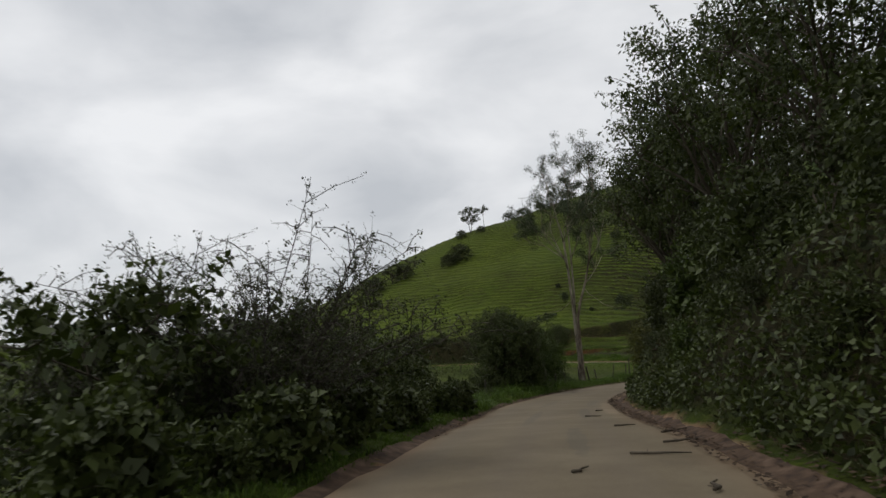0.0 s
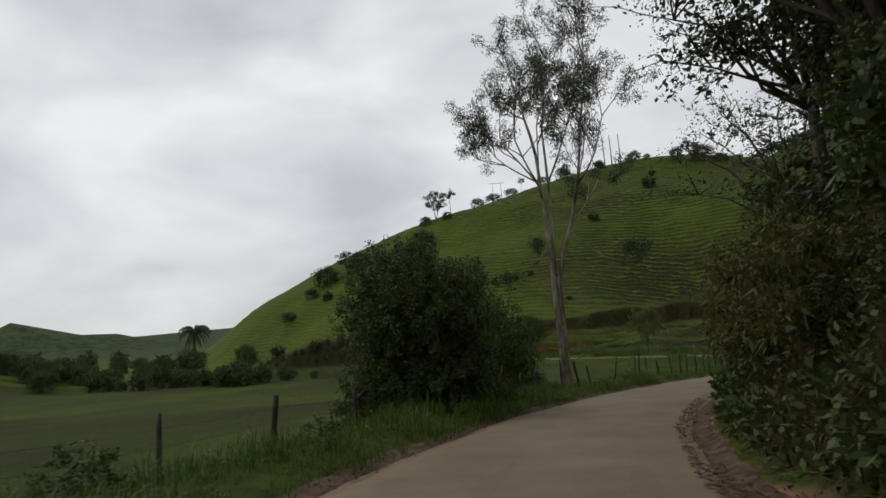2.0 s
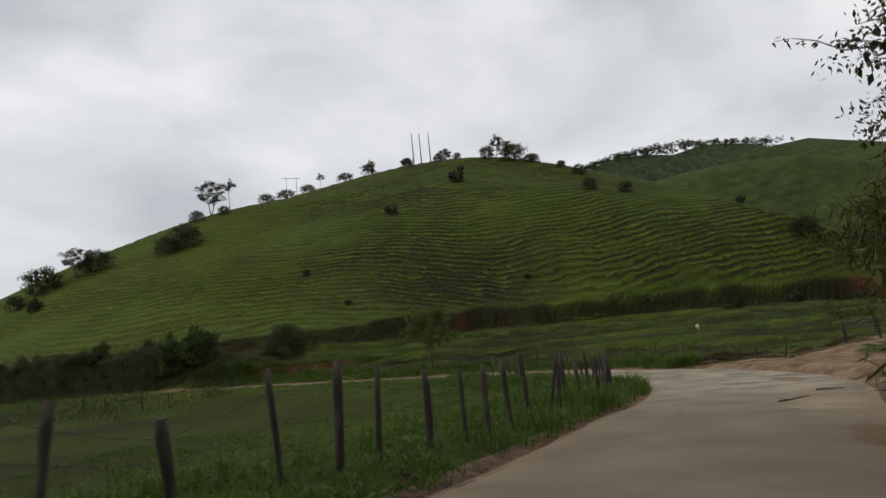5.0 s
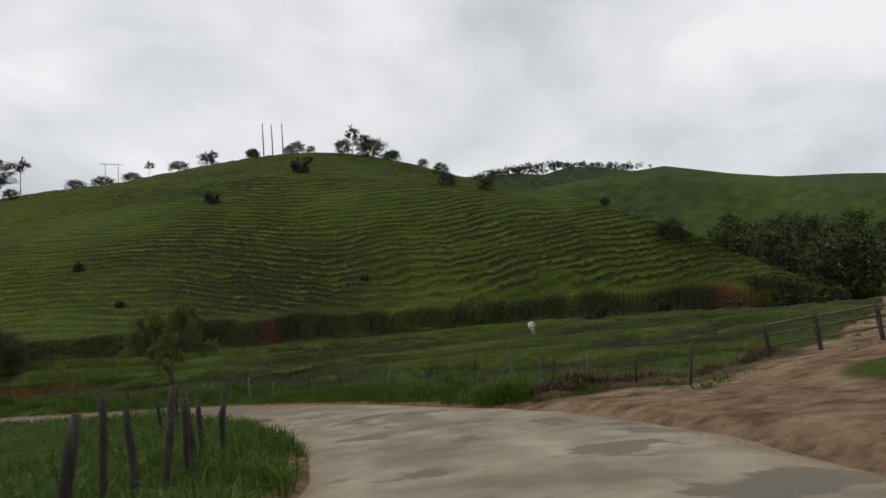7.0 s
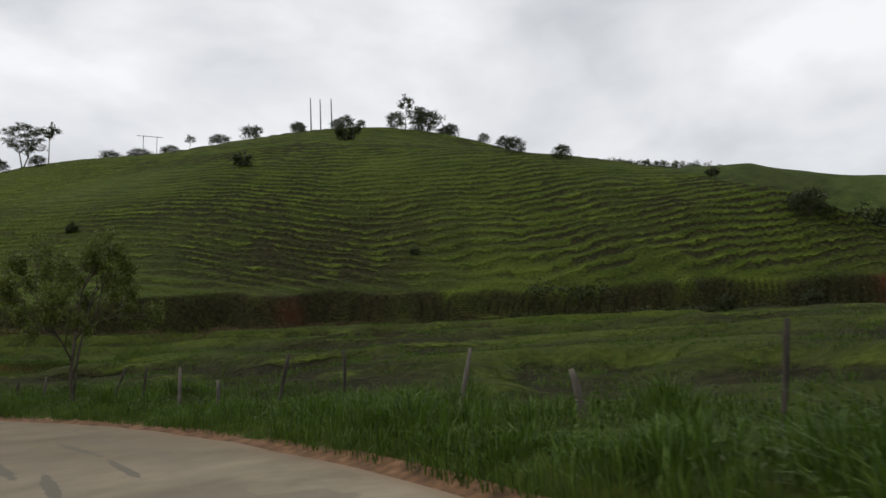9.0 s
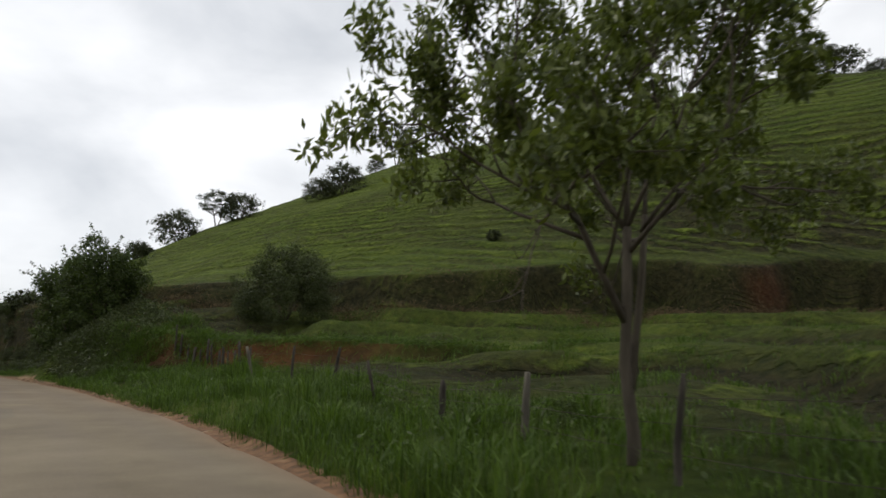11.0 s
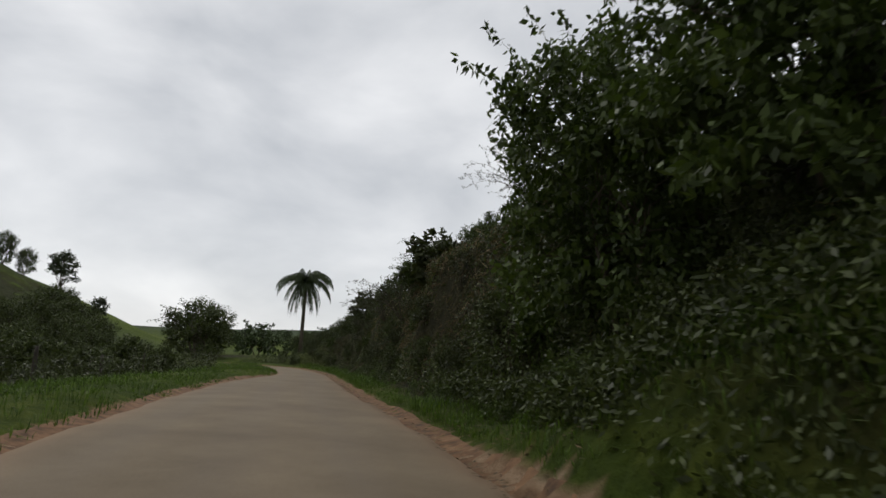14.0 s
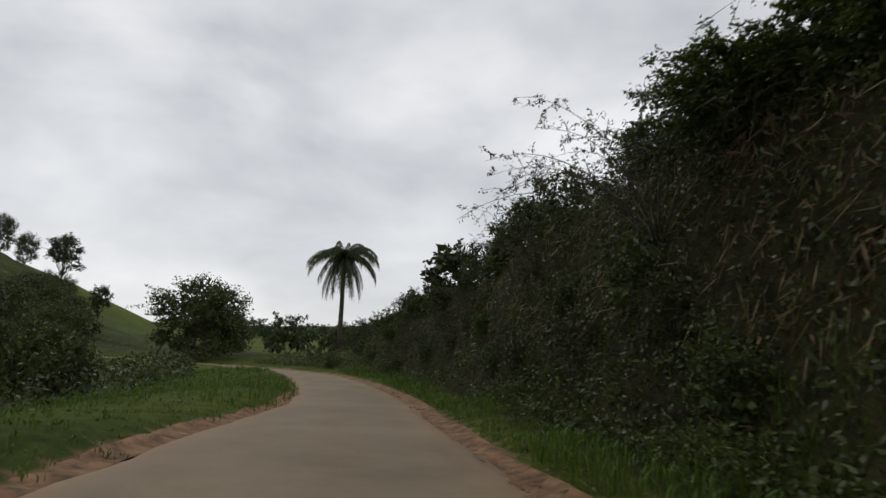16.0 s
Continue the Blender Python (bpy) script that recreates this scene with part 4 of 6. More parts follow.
# ---- the tall roadside eucalyptus ----
def eucalyptus(name, label, seed):
    rng = np.random.default_rng(seed)
    ob = thing(name, label, "tree")
    wood, tips = Wood(), []
    # two stems grown together, then the forks
    wood.tube([(0, 0, -0.4), (0.0, 0, 0.25), (-0.05, 0.02, 2.0), (-0.10, 0.05, 4.2), (-0.14, 0.05, 6.2), (-0.25, 0.1, 9.5), (-0.4, 0.1, 12.0)], [0.30, 0.21, 0.155, 0.14, 0.12, 0.095, 0.075], 12)
    twin = Wood()
    twin.tube([(0.15, 0.04, -0.4), (0.16, 0.05, 0.5), (0.13, 0.06, 3.0), (0.16, 0.08, 5.4), (0.52, 0.1, 6.8), (1.10, 0.0, 8.4), (1.6, -0.1, 10.4), (1.9, -0.1, 12.4)], [0.22, 0.165, 0.135, 0.13, 0.105, 0.085, 0.07, 0.05], 10)
    wood.tube([(-0.02, 0.1, 5.6), (0.05, 0.16, 7.5), (0.1, 0.25, 10.5), (0.05, 0.3, 13.5)], [0.09, 0.085, 0.07, 0.05], 8)
    forks = [((-0.4, 0.1, 12.0), (-0.2, 0.1, 1), 3.6, 0.085), ((-0.3, 0.1, 10.2), (-0.75, 0.3, 0.8), 3.4, 0.06), ((0.05, 0.3, 13.5), (0.15, 0.1, 1), 3.2, 0.06), ((0.1, 0.25, 10.5), (0.4, 0.7, 0.9), 3.2, 0.06),
             ((1.9, -0.1, 12.4), (0.2, -0.1, 1), 3.2, 0.06), ((1.6, -0.1, 10.2), (0.8, -0.2, 0.75), 3.0, 0.05), ((1.3, -0.05, 9.2), (0.5, -0.8, 0.8), 2.8, 0.045), ((-0.30, 0.1, 10.2), (-0.8, -0.1, 1.3), 3.0, 0.055),
             ((-0.28, 0.1, 9.6), (-0.2, -0.8, 0.9), 3.2, 0.05), ((-0.25, 0.1, 10.4), (-0.7, 0.6, 1.3), 2.8, 0.05), ((1.0, 0, 8.2), (0.9, 0.5, 0.7), 2.8, 0.045)]
    for p, d, ln, r in forks:
        grow(wood, tips, rng, p, d, ln * 1.22, r, 2, 4, 0.72, 0.09, 0.12, 0.68, True)
    # long drooping twigs low down
    low = []
    for pts, r in ((((-0.25, 0.05, 6.9), (-0.75, 0.1, 6.45), (-1.2, 0.15, 6.15), (-1.95, 0.2, 6.05), (-2.5, 0.2, 5.95), (-3.2, 0.3, 5.75)), 0.035), (((-2.4, 0.2, 5.95), (-2.5, 0.2, 5.6), (-2.35, 0.2, 5.2)), 0.012),
                   (((0.95, 0.05, 7.9), (1.25, 0, 7.35), (1.75, -0.1, 6.95), (2.45, -0.2, 6.35), (3.35, -0.3, 6.0), (3.9, -0.35, 6.05)), 0.032), (((0.2, 0.1, 6.6), (0.9, 0.3, 6.9), (1.5, 0.4, 7.0)), 0.03)):
        wood.tube(pts, [r * (1 - 0.7 * i / len(pts)) for i in range(len(pts))], 5)
        low += [Vector(q) for q in pts[-2:]]
    wood.part("trunk", M_PALE, ob, "pale trunk with strips of peeling bark")
    twin.part("twin_trunk", M_PEEL, ob, "brown peeling second trunk")
    for j in range(26):
        u = rng.uniform(0.3, 8.0)
        a = rng.uniform(0, 6.28)
        w = Wood()
        p = Vector((0.02 + 0.17 * math.cos(a), 0.03 + 0.17 * math.sin(a), u))
        w.tube([p, p + Vector((0.04 * math.cos(a), 0.04 * math.sin(a), -0.10)), p + Vector((0.09 * math.cos(a), 0.09 * math.sin(a), -0.28))], [0.035, 0.025, 0.008], 5)
        w.part("bark_strip", M_BARK, ob)
    t = np.array([tuple(q) for q in tips])
    t = t[rng.uniform(0, 1, len(t)) < 0.92]
    at = puffs(rng, t, 120, 0.46)
    at2 = puffs(rng, low[:6], 70, 0.26)
    at3 = puffs(rng, [(4.05, -0.4, 6.6), (3.8, -0.3, 6.9), (4.3, -0.4, 6.3), (3.6, -0.3, 6.6), (4.5, -0.4, 6.8), (-2.3, 0.2, 5.75), (-2.9, 0.3, 5.6), (-1.9, 0.2, 5.8), (-0.75, 0.1, 7.1), (-0.9, 0.2, 7.5), (-0.6, 0, 7.4)], 190, 0.36)
    leaf_part("crown", rng, np.vstack([at, at2, at3]), 0.18, 0.040, M_EUC, ob, droop=1.0)
    return ob


E_X, E_Y = 10.8, 54.0
euc = eucalyptus("eucalyptus_tree", "tall sparse eucalyptus with a pale forked trunk on the grass verge", 11)
euc.matrix_basis = pose(E_X, E_Y, float(height(E_X, E_Y)), 0, 0, -10)

# ---- trees and shrubs, built once and then copied ----
prng = np.random.default_rng(5)
R = lambda k: float(np.interp(k, *EDGE_R))

dense = lobed("shrub", "dense dark green shrub on the bank", "shrub", 21, 2.4, 2.5, 0.0, 9, 1700, M_SHRUB, (0.125, 0.06), 0.26, stems=4, base_fill=36, girth=0.022, lobe=0.24, inner=3)
leafy = lobed("shrub", "leafy dull olive shrub on the bank", "shrub", 22, 2.3, 2.3, 0.0, 8, 1500, M_OLIVE, (0.14, 0.05), 0.26, stems=4, droop=0.5, base_fill=28, girth=0.022, lobe=0.24, inner=3)
wiry = lobed("shrub", "wiry thin-leaved shrub with bare twigs", "shrub", 23, 3.0, 2.4, 0.1, 8, 1700, M_OLIVE, (0.10, 0.04), 0.2, stems=6, sprigs=22, girth=0.02)
reedy = lobed("shrub", "broad-leaved green weed shrub on the bank", "shrub", 24, 2.2, 2.0, 0.05, 8, 1500, M_BROAD, (0.15, 0.065), 0.24, stems=4, sprigs=12, base_fill=20, girth=0.02)


def bank_places(k0, k1, step, o0, o1, s0, s1):
    out, k = [], k0
    while k < k1:
        x, y, _ = along(k, R(k) + float(prng.uniform(o0, o1)))
        out.append((x, y, float(prng.uniform(s0, s1))))
        k += step * float(prng.uniform(0.6, 1.4))
    return out


start_bank = bank_places(0.0, 5.5, 0.26, 1.5, 2.0, 0.35, 0.55) + bank_places(0.2, 5.4, 0.22, 2.4, 3.8, 0.7, 1.05) + bank_places(0.4, 5.2, 0.36, 4.2, 6.5, 1.0, 1.5)
end_bank = (bank_places(14.5, 19.5, 0.16, 1.9, 2.9, 0.35, 0.55) + bank_places(14.5, 15.3, 0.12, 3.0, 5.0, 0.6, 0.95) + bank_places(15.3, 16.5, 0.14, 4.0, 5.4, 0.25, 0.42)
            + bank_places(16.55, 17.0, 0.10, 3.6, 4.6, 0.6, 0.85) + bank_places(17.0, 19.4, 0.13, 3.2, 4.8, 0.5, 0.8) + bank_places(16.8, 19.5, 0.2, 5.2, 6.5, 0.5, 0.8))
# only low growth where the hillside shows above the bank
end_bank = [(x, y, s * (0.35 if x > 14.9 and y > 145.2 else 1.0)) for x, y, s in end_bank]
overhang = [(*along(k, R(k) + o)[:2], z) for k, o, z in ((3.0, 1.9, 0.85), (3.25, 1.75, 0.9), (3.5, 1.65, 0.95), (3.75, 1.65, 0.95), (4.0, 1.6, 0.9), (4.3, 1.5, 0.85), (4.6, 1.4, 0.8))]
over = lobed("shrub", "yellowish small-leaved shrub leaning over the road edge", "shrub", 27, 2.4, 2.6, 0.0, 11, 3400, M_REED, (0.15, 0.040), 0.24, stems=5, droop=0.8, base_fill=40, girth=0.022, lobe=0.22, sprigs=16)
plant(over, overhang, prng, "shrubs on the cut banks")
both = start_bank + end_bank
plant(dense, both[0::2], prng, "shrubs on the cut banks")
plant(leafy, both[1::4], prng, "shrubs on the cut banks")
plant(wiry, both[3::8], prng, "shrubs on the cut banks")
plant(reedy, both[7::8], prng, "shrubs on the cut banks")

# twiggy and leafy hedge beside the start of the road
hedge = lobed("hedge_shrub", "dark hedge shrub beside the road", "shrub", 31, 3.0, 2.9, 0.0, 10, 3600, M_SHRUB, (0.125, 0.07), 0.26, stems=5, base_fill=40, sprigs=10)
plant(hedge, [(*along(k, -o)[:2], s) for k, o, s in ((0.75, 6.4, 1.2), (1.05, 6.0, 1.1), (1.35, 5.5, 0.95), (1.65, 5.8, 1.0), (1.95, 5.9, 0.75), (0.9, 9.0, 1.3), (1.4, 8.8, 1.25), (1.9, 8.4, 0.85))] + [(-2.3, 24.4, 1.0), (-2.0, 26.6, 0.85), (-2.4, 28.6, 0.75), (-5.0, 25.6, 1.1), (2.5, 42.3, 0.72), (3.4, 41.4, 0.55), (4.9, 43.2, 0.62), (1.9, 43.6, 0.7)], prng, "hedge shrubs")


weeds = lobed("weed", "broad-leaved green weed by the road", "weed", 25, 1.1, 1.2, 0.0, 7, 480, M_BROAD, (0.12, 0.045), 0.16, stems=4, sprigs=10, base_fill=10, girth=0.012, inner=0)
plant(weeds, [(*along(float(k), -float(np.interp(k, *EDGE_L)) - float(o))[:2], float(z)) for k, o, z in zip(prng.uniform(1.7, 4.2, 9), prng.uniform(0.8, 2.4, 9), prng.uniform(0.4, 0.75, 9))] + [(*along(float(k), R(k) + float(o))[:2], float(z)) for k, o, z in zip(prng.uniform(13.2, 17.6, 26), prng.uniform(1.0, 2.4, 26), prng.uniform(0.35, 0.65, 26))] + [(*along(float(k), R(k) + float(o))[:2], float(z)) for k, o, z in zip(prng.uniform(9.0, 13.0, 9), prng.uniform(1.6, 4.6, 9), prng.uniform(0.35, 0.6, 9))], prng, "roadside weeds")


foot = lobed("shrub", "low dark weedy shrub at the road edge", "shrub", 26, 1.3, 1.5, 0.0, 8, 900, M_SHRUB, (0.11, 0.06), 0.18, stems=4, sprigs=8, base_fill=16, girth=0.014)
plant(foot, [(*along(float(k), -float(np.interp(k, *EDGE_L)) - float(o))[:2], float(z)) for k, o, z in zip(np.linspace(0.5, 2.1, 15), prng.uniform(0.7, 1.7, 15), prng.uniform(0.6, 1.0, 15))], prng, "weedy shrubs along the road edge")


def thorn_bush(name, label, seed, high):
    rng = np.random.default_rng(seed)
    ob = thing(name, label, "shrub")
    wood, at = Wood(), []
    for s in range(46):
        a = 2.39996 * s + rng.uniform(-0.3, 0.3)
        out = Vector((math.cos(a), math.sin(a), 0))
        p, d = out * rng.uniform(0.1, 0.5), (out * rng.uniform(0.05, 0.75) + Vector((0, 0, 1))).normalized()
        step, bow = high * rng.uniform(0.085, 0.135), rng.uniform(0.03, 0.13)
        pts = [p - Vector((0, 0, 0.2))]
        for i in range(10):
            p = p + d * step
            d = (d + Vector((rng.normal(0, 0.13), rng.normal(0, 0.13), -bow)) + out * 0.03).normalized()
            pts.append(p.copy())
        wood.tube(pts, [0.030 * (1 - 0.08 * i) for i in range(11)], 4)
        for i in range(1, 10):
            for j in range(4):
                q = pts[i].lerp(pts[i + 1], rng.uniform(0, 1))
                e = (d * 0.3 + Vector(rng.normal(0, 0.7, 3)) + Vector((0, 0, 0.1))) * rng.uniform(0.2, 0.6)
                m = q + e * 0.5 + Vector((0, 0, 0.08))
                wood.tube([q, m, q + e], [0.013, 0.010, 0.005], 3)
                f = Vector(rng.normal(0, 0.22, 3))
                wood.tube([m, m + f], [0.006, 0.003], 3)
                at += [m, m + f, q + e, q + e * 0.8]
    wood.part("trunk", M_POST, ob)
    leaf_part("leaves", rng, puffs(rng, at, 4, 0.08), 0.065, 0.04, M_OLIVE, ob)
    return ob


twiggy = thorn_bush("thorn_bush", "bare twiggy thorn bush with few leaves", 32, 5.0)
plant(twiggy, [(-3.3, 11.5, 0.76), (-5.4, 11.6, 0.74)], prng)
prng.uniform(0, 360)
sapling = lobed("sapling", "young thin tree with loose leaf tufts", "tree", 33, 4.2, 1.8, 0.35, 7, 560, M_SHRUB, (0.15, 0.08), 0.22, sprigs=14)
plant(sapling, [(*along(1.8, -7.2)[:2], 0.9), (*along(1.55, -8.2)[:2], 1.0), (-1.5, 23.9, 0.75)], prng)

# bushy trees by the field fence
bushy = lobed("field_tree", "bushy dark round-crowned tree by the fence", "tree", 41, 5.3, 5.7, 0.03, 32, 56000, M_SHRUB, (0.085, 0.055), 0.21, stems=3, per_lobe=34, core_leaf=2.0, sprigs=0, droop=0.2, base_fill=120, lobe=0.22, inner=9, girth=0.09)
plant(bushy, [(3.85, 42.75, 0.88, 1.04)], prng)
bush2 = lobed("field_tree", "bright green leafy small tree beside the fence", "tree", 42, 4.2, 4.6, 0.02, 20, 30000, M_BROAD, (0.080, 0.045), 0.19, core_leaf=1.8, sprigs=3, stems=4, per_lobe=22, base_fill=170, lobe=0.20, inner=7, girth=0.035)
plant(bush2, [(7.4, 56.2, 1.3, 1.36)], prng)
copy_thing(bushy, put(bushy, 4.7, 45.9, None, 75.0, 0.62, 0.84))
copy_thing(bush2, put(bush2, 6.9, 53.9, None, 120.0, 0.85, 0.96))

# taller trees over the first bank
bank_tree = lobed("bank_tree", "tall leafy tree growing on the earth bank", "tree", 43, 8.6, 6.4, 0.12, 22, 11000, M_SHRUB, (0.15, 0.07), 0.42, per_lobe=13, sprigs=16, droop=0.4, inner=3, core_leaf=1.7)
plant(bank_tree, [(*along(k, R(k) + o)[:2], s) for k, o, s in ((0.7, 5.2, 1.0), (1.5, 5.2, 1.05), (2.2, 4.8, 1.25), (2.75, 7.5, 1.3), (3.25, 4.4, 1.35), (3.9, 6.5, 0.95), (1.1, 9.5, 1.35), (4.5, 7.5, 0.7), (3.05, 3.7, 1.1), (3.45, 4.3, 1.2))], prng, "trees on the bank")
airy = lobed("bank_tree", "airy small-leaved tree reaching over the road", "tree", 46, 7.4, 7.0, 0.35, 14, 4200, M_SHRUB, (0.10, 0.045), 0.42, per_lobe=10, sprigs=30)
plant(airy, [(*along(4.35, R(4.35) + 2.9)[:2], 1.12), (*along(3.5, R(3.5) + 3.4)[:2], 1.1)], prng)
corner_tree = lobed("corner_tree", "loose leafy tree hanging over the road corner", "tree", 44, 7.2, 5.6, 0.45, 15, 3200, M_OLIVE, (0.14, 0.055), 0.32, sprigs=24, droop=0.9)
plant(corner_tree, [(*along(6.15, 4.9)[:2], 1.0)], prng)

# the tree beside the right-hand fence
def fence_tree(seed):
    rng = np.random.default_rng(seed)
    ob = thing("fence_tree", "spreading glossy-leaved tree with thin double trunk beside the fence", "tree")
    wood, tips = Wood(), []
    wood.tube([(0, 0, -0.4), (0.03, 0, 0.3), (-0.05, 0.03, 1.0), (0.02, 0, 1.7), (0.14, 0.05, 2.5)], [0.12, 0.085, 0.075, 0.07, 0.06], 8)
    wood.tube([(0.02, 0, 0.75), (0.28, 0.08, 1.35), (0.34, 0.0, 1.9), (0.62, 0.1, 2.7)], [0.06, 0.055, 0.05, 0.045], 7)
    wood.tube([(0.0, 0, 1.4), (-0.35, 0.1, 1.95), (-0.8, 0.1, 2.5)], [0.05, 0.045, 0.04], 6)
    for p, d, ln, r in (((0.14, 0.05, 2.5), (0.15, 0.1, 1), 1.75, 0.07), ((0.14, 0.05, 2.45), (-0.5, 0.5, 0.8), 1.75, 0.055), ((0.1, 0.03, 2.2), (0.3, -0.8, 0.6), 1.7, 0.05),
                        ((0.62, 0.1, 2.7), (0.7, 0.2, 0.9), 1.75, 0.055), ((0.6, 0.1, 2.6), (1.0, -0.5, 0.35), 1.8, 0.045), ((0.5, 0.1, 2.4), (0.8, 0.9, 0.35), 1.6, 0.045),
                        ((-0.8, 0.1, 2.5), (-0.8, 0.3, 0.8), 1.7, 0.05), ((-0.75, 0.1, 2.45), (-1.0, -0.5, 0.3), 1.75, 0.045), ((-0.6, 0.1, 2.3), (-0.5, 0.9, 0.4), 1.6, 0.04), ((-0.8, 0.1, 2.5), (-0.9, 0.0, 0.25), 1.5, 0.04), ((0.14, 0.05, 2.5), (-0.2, -0.5, 1.0), 1.7, 0.05), ((0.1, 0.05, 2.4), (0.5, 0.6, 0.9), 1.6, 0.045), ((-0.35, 0.1, 1.95), (-0.3, -0.9, 0.5), 1.5, 0.04), ((0.5, 0.1, 2.5), (0.3, -0.9, 0.7), 1.6, 0.04)):
        grow(wood, tips, rng, p, d, ln, r * 0.72, 3, 3, 0.72, 0.055, 0.15, 0.66, True)
    wood.part("trunk", M_BARK, ob)
    t = np.array([tuple(q) for q in tips])
    t = t[(t[:, 2] > 1.9) & (rng.uniform(0, 1, len(t)) < 0.85)]
    leaf_part("crown", rng, puffs(rng, t, 40, 0.25), 0.15, 0.055, M_GLOSS, ob, droop=0.05)
    return ob


glossy = fence_tree(45)
glossy.matrix_basis = pose(37.87, 118.64, float(height(37.87, 118.64)), 0, 0, 40) @ Matrix.Diagonal((0.87, 0.87, 1.10, 1))

reeds = lobed("bamboo_shrub", "drooping yellowish bamboo-like shrub at the end of the bank", "shrub", 47, 4.0, 3.4, 0.0, 16, 7000, M_REED, (0.26, 0.030), 0.34, stems=7, sprigs=34, droop=1.1, base_fill=60, girth=0.02, lobe=0.2)
plant(reeds, [(28.3, 59.2, 0.9, 0.95), (27.0, 57.6, 0.95), (25.3, 55.9, 0.9)], prng, "bamboo-like shrubs on the bank")

# dark fuzzy bush on the bench, big shrub at the end of the fence
fuzzy = lobed("dark_bush", "dark feathery bush on the grassy bench", "shrub", 51, 4.0, 5.4, 0.0, 15, 30000, M_SHRUB, (0.16, 0.035), 0.42, stems=7, sprigs=30, base_fill=90, lobe=0.24, girth=0.03, inner=8)
plant(fuzzy, [(24.6, 146.0, 1.0)], prng)
big_shrub = lobed("bank_shrub_tree", "big leafy shrub tree at the end of the bank", "tree", 52, 4.6, 4.6, 0.02, 20, 15000, M_BROAD, (0.16, 0.075), 0.30, stems=4, per_lobe=14, sprigs=26, droop=0.4, base_fill=60, girth=0.045, lobe=0.21, inner=8, core_leaf=1.25)
top_at = lambda x, y, w, z: (x, y, w, (z - float(height(x, y))) / 4.6)
plant(big_shrub, [top_at(13.3, 146.6, 1.1, 3.7), top_at(9.9, 149.2, 1.0, 3.1), (*along(16.4, R(16.4) + 6.0)[:2], 0.55, 0.5)], prng, "leafy shrub trees above the bank")
for bk_, bo_, bw_, bz_, turn_ in ((16.7, 3.9, 0.62, 1.9, 40.0), (16.5, 4.6, 0.6, 2.4, 160.0)):
    bx_, by_, _ = along(bk_, R(bk_) + bo_)
    copy_thing(big_shrub, put(big_shrub, bx_, by_, None, turn_, bw_, (bz_ - float(height(bx_, by_))) / 4.6))

# small bushes and trees on the hill
speck = lobed("hill_bush", "small dark bush on the pasture slope", "shrub", 61, 2.0, 2.6, 0.0, 8, 700, M_OLIVE, (0.22, 0.13), 0.24, stems=3, per_lobe=6, base_fill=8)
plant(speck, [(31.5, 178.0, 0.6), (36.4, 160.5, 0.45), (54.0, 196.1, 1.2), (76.5, 211, 1.7), (84, 226, 0.9), (120, 158, 0.8), (70, 160, 0.5), (96, 137, 0.8), (104, 133, 0.9), (112, 128, 1.2), (118, 124, 1.6), (125, 121, 1.8), (6, 156, 0.8), (-2, 160, 1.0), (-22, 178, 1.2), (-34, 190, 1.5), (-24, 214, 1.3)], prng, "bushes on the hill")
ridge = lobed("ridge_tree", "wide open-crowned tree on the hilltop", "tree", 62, 4.3, 6.6, 0.08, 20, 5200, M_OLIVE, (0.19, 0.10), 0.30, per_lobe=14, lobe=0.17, sprigs=0, girth=0.075, stems=3, inner=3, base_fill=200)
tall_ridge = lobed("hill_tree", "tall open tree with tufted crown on the hilltop", "tree", 64, 12.0, 10.5, 0.12, 28, 10000, M_OLIVE, (0.22, 0.11), 0.38, per_lobe=12, lobe=0.115, sprigs=0, girth=0.15, stems=2, inner=2)
plant(tall_ridge, [(12.1, 262.5, 1.0), (-19.5, 232.2, 0.88, 0.70), (106, 240, 0.8, 0.6)], prng)
plant(ridge, [(-15.0, 233.2, 1.3), (-26, 229, 1.5), (6.3, 232.7, 1.5), (2, 231, 1.1), (37, 279, 1.1, 0.8), (30, 276, 1.0, 0.8), (45, 281, 1.0, 0.7), (66, 272, 0.9), (58, 276, 1.0, 0.7), (98.7, 180.8, 0.62), (106.2, 177.4, 0.6), (116.9, 141, 0.85), (114, 240, 0.8, 0.6), (92, 262, 0.9), (80, 270, 0.7), (118, 216, 0.75), (8, 258, 0.8), (-36, 216, 0.9, 0.7), (-30, 223, 0.8), (16, 256, 0.6), (107, 237, 1.45, 1.4), (101, 244, 0.9, 1.1), (112.5, 234, 0.8, 0.8), (118, 226, 0.55, 0.6), (78, 263, 0.75, 0.75), (88, 258, 0.6, 0.65), (95, 257, 0.5, 0.55)], prng, "trees along the ridge")
lanky = lobed("lanky_tree", "thin leaning tree with a small flat crown", "tree", 63, 9.0, 5.0, 0.62, 6, 420, M_OLIVE, (0.34, 0.18), 0.5, per_lobe=6, sprigs=3, lean=(-0.1, 0), girth=0.10)
plant(lanky, [(98.1, 230.5, 1.0), (17.8, 259.4, 1.05), (70, 288, 0.8), (50, 286, 0.7)], prng)


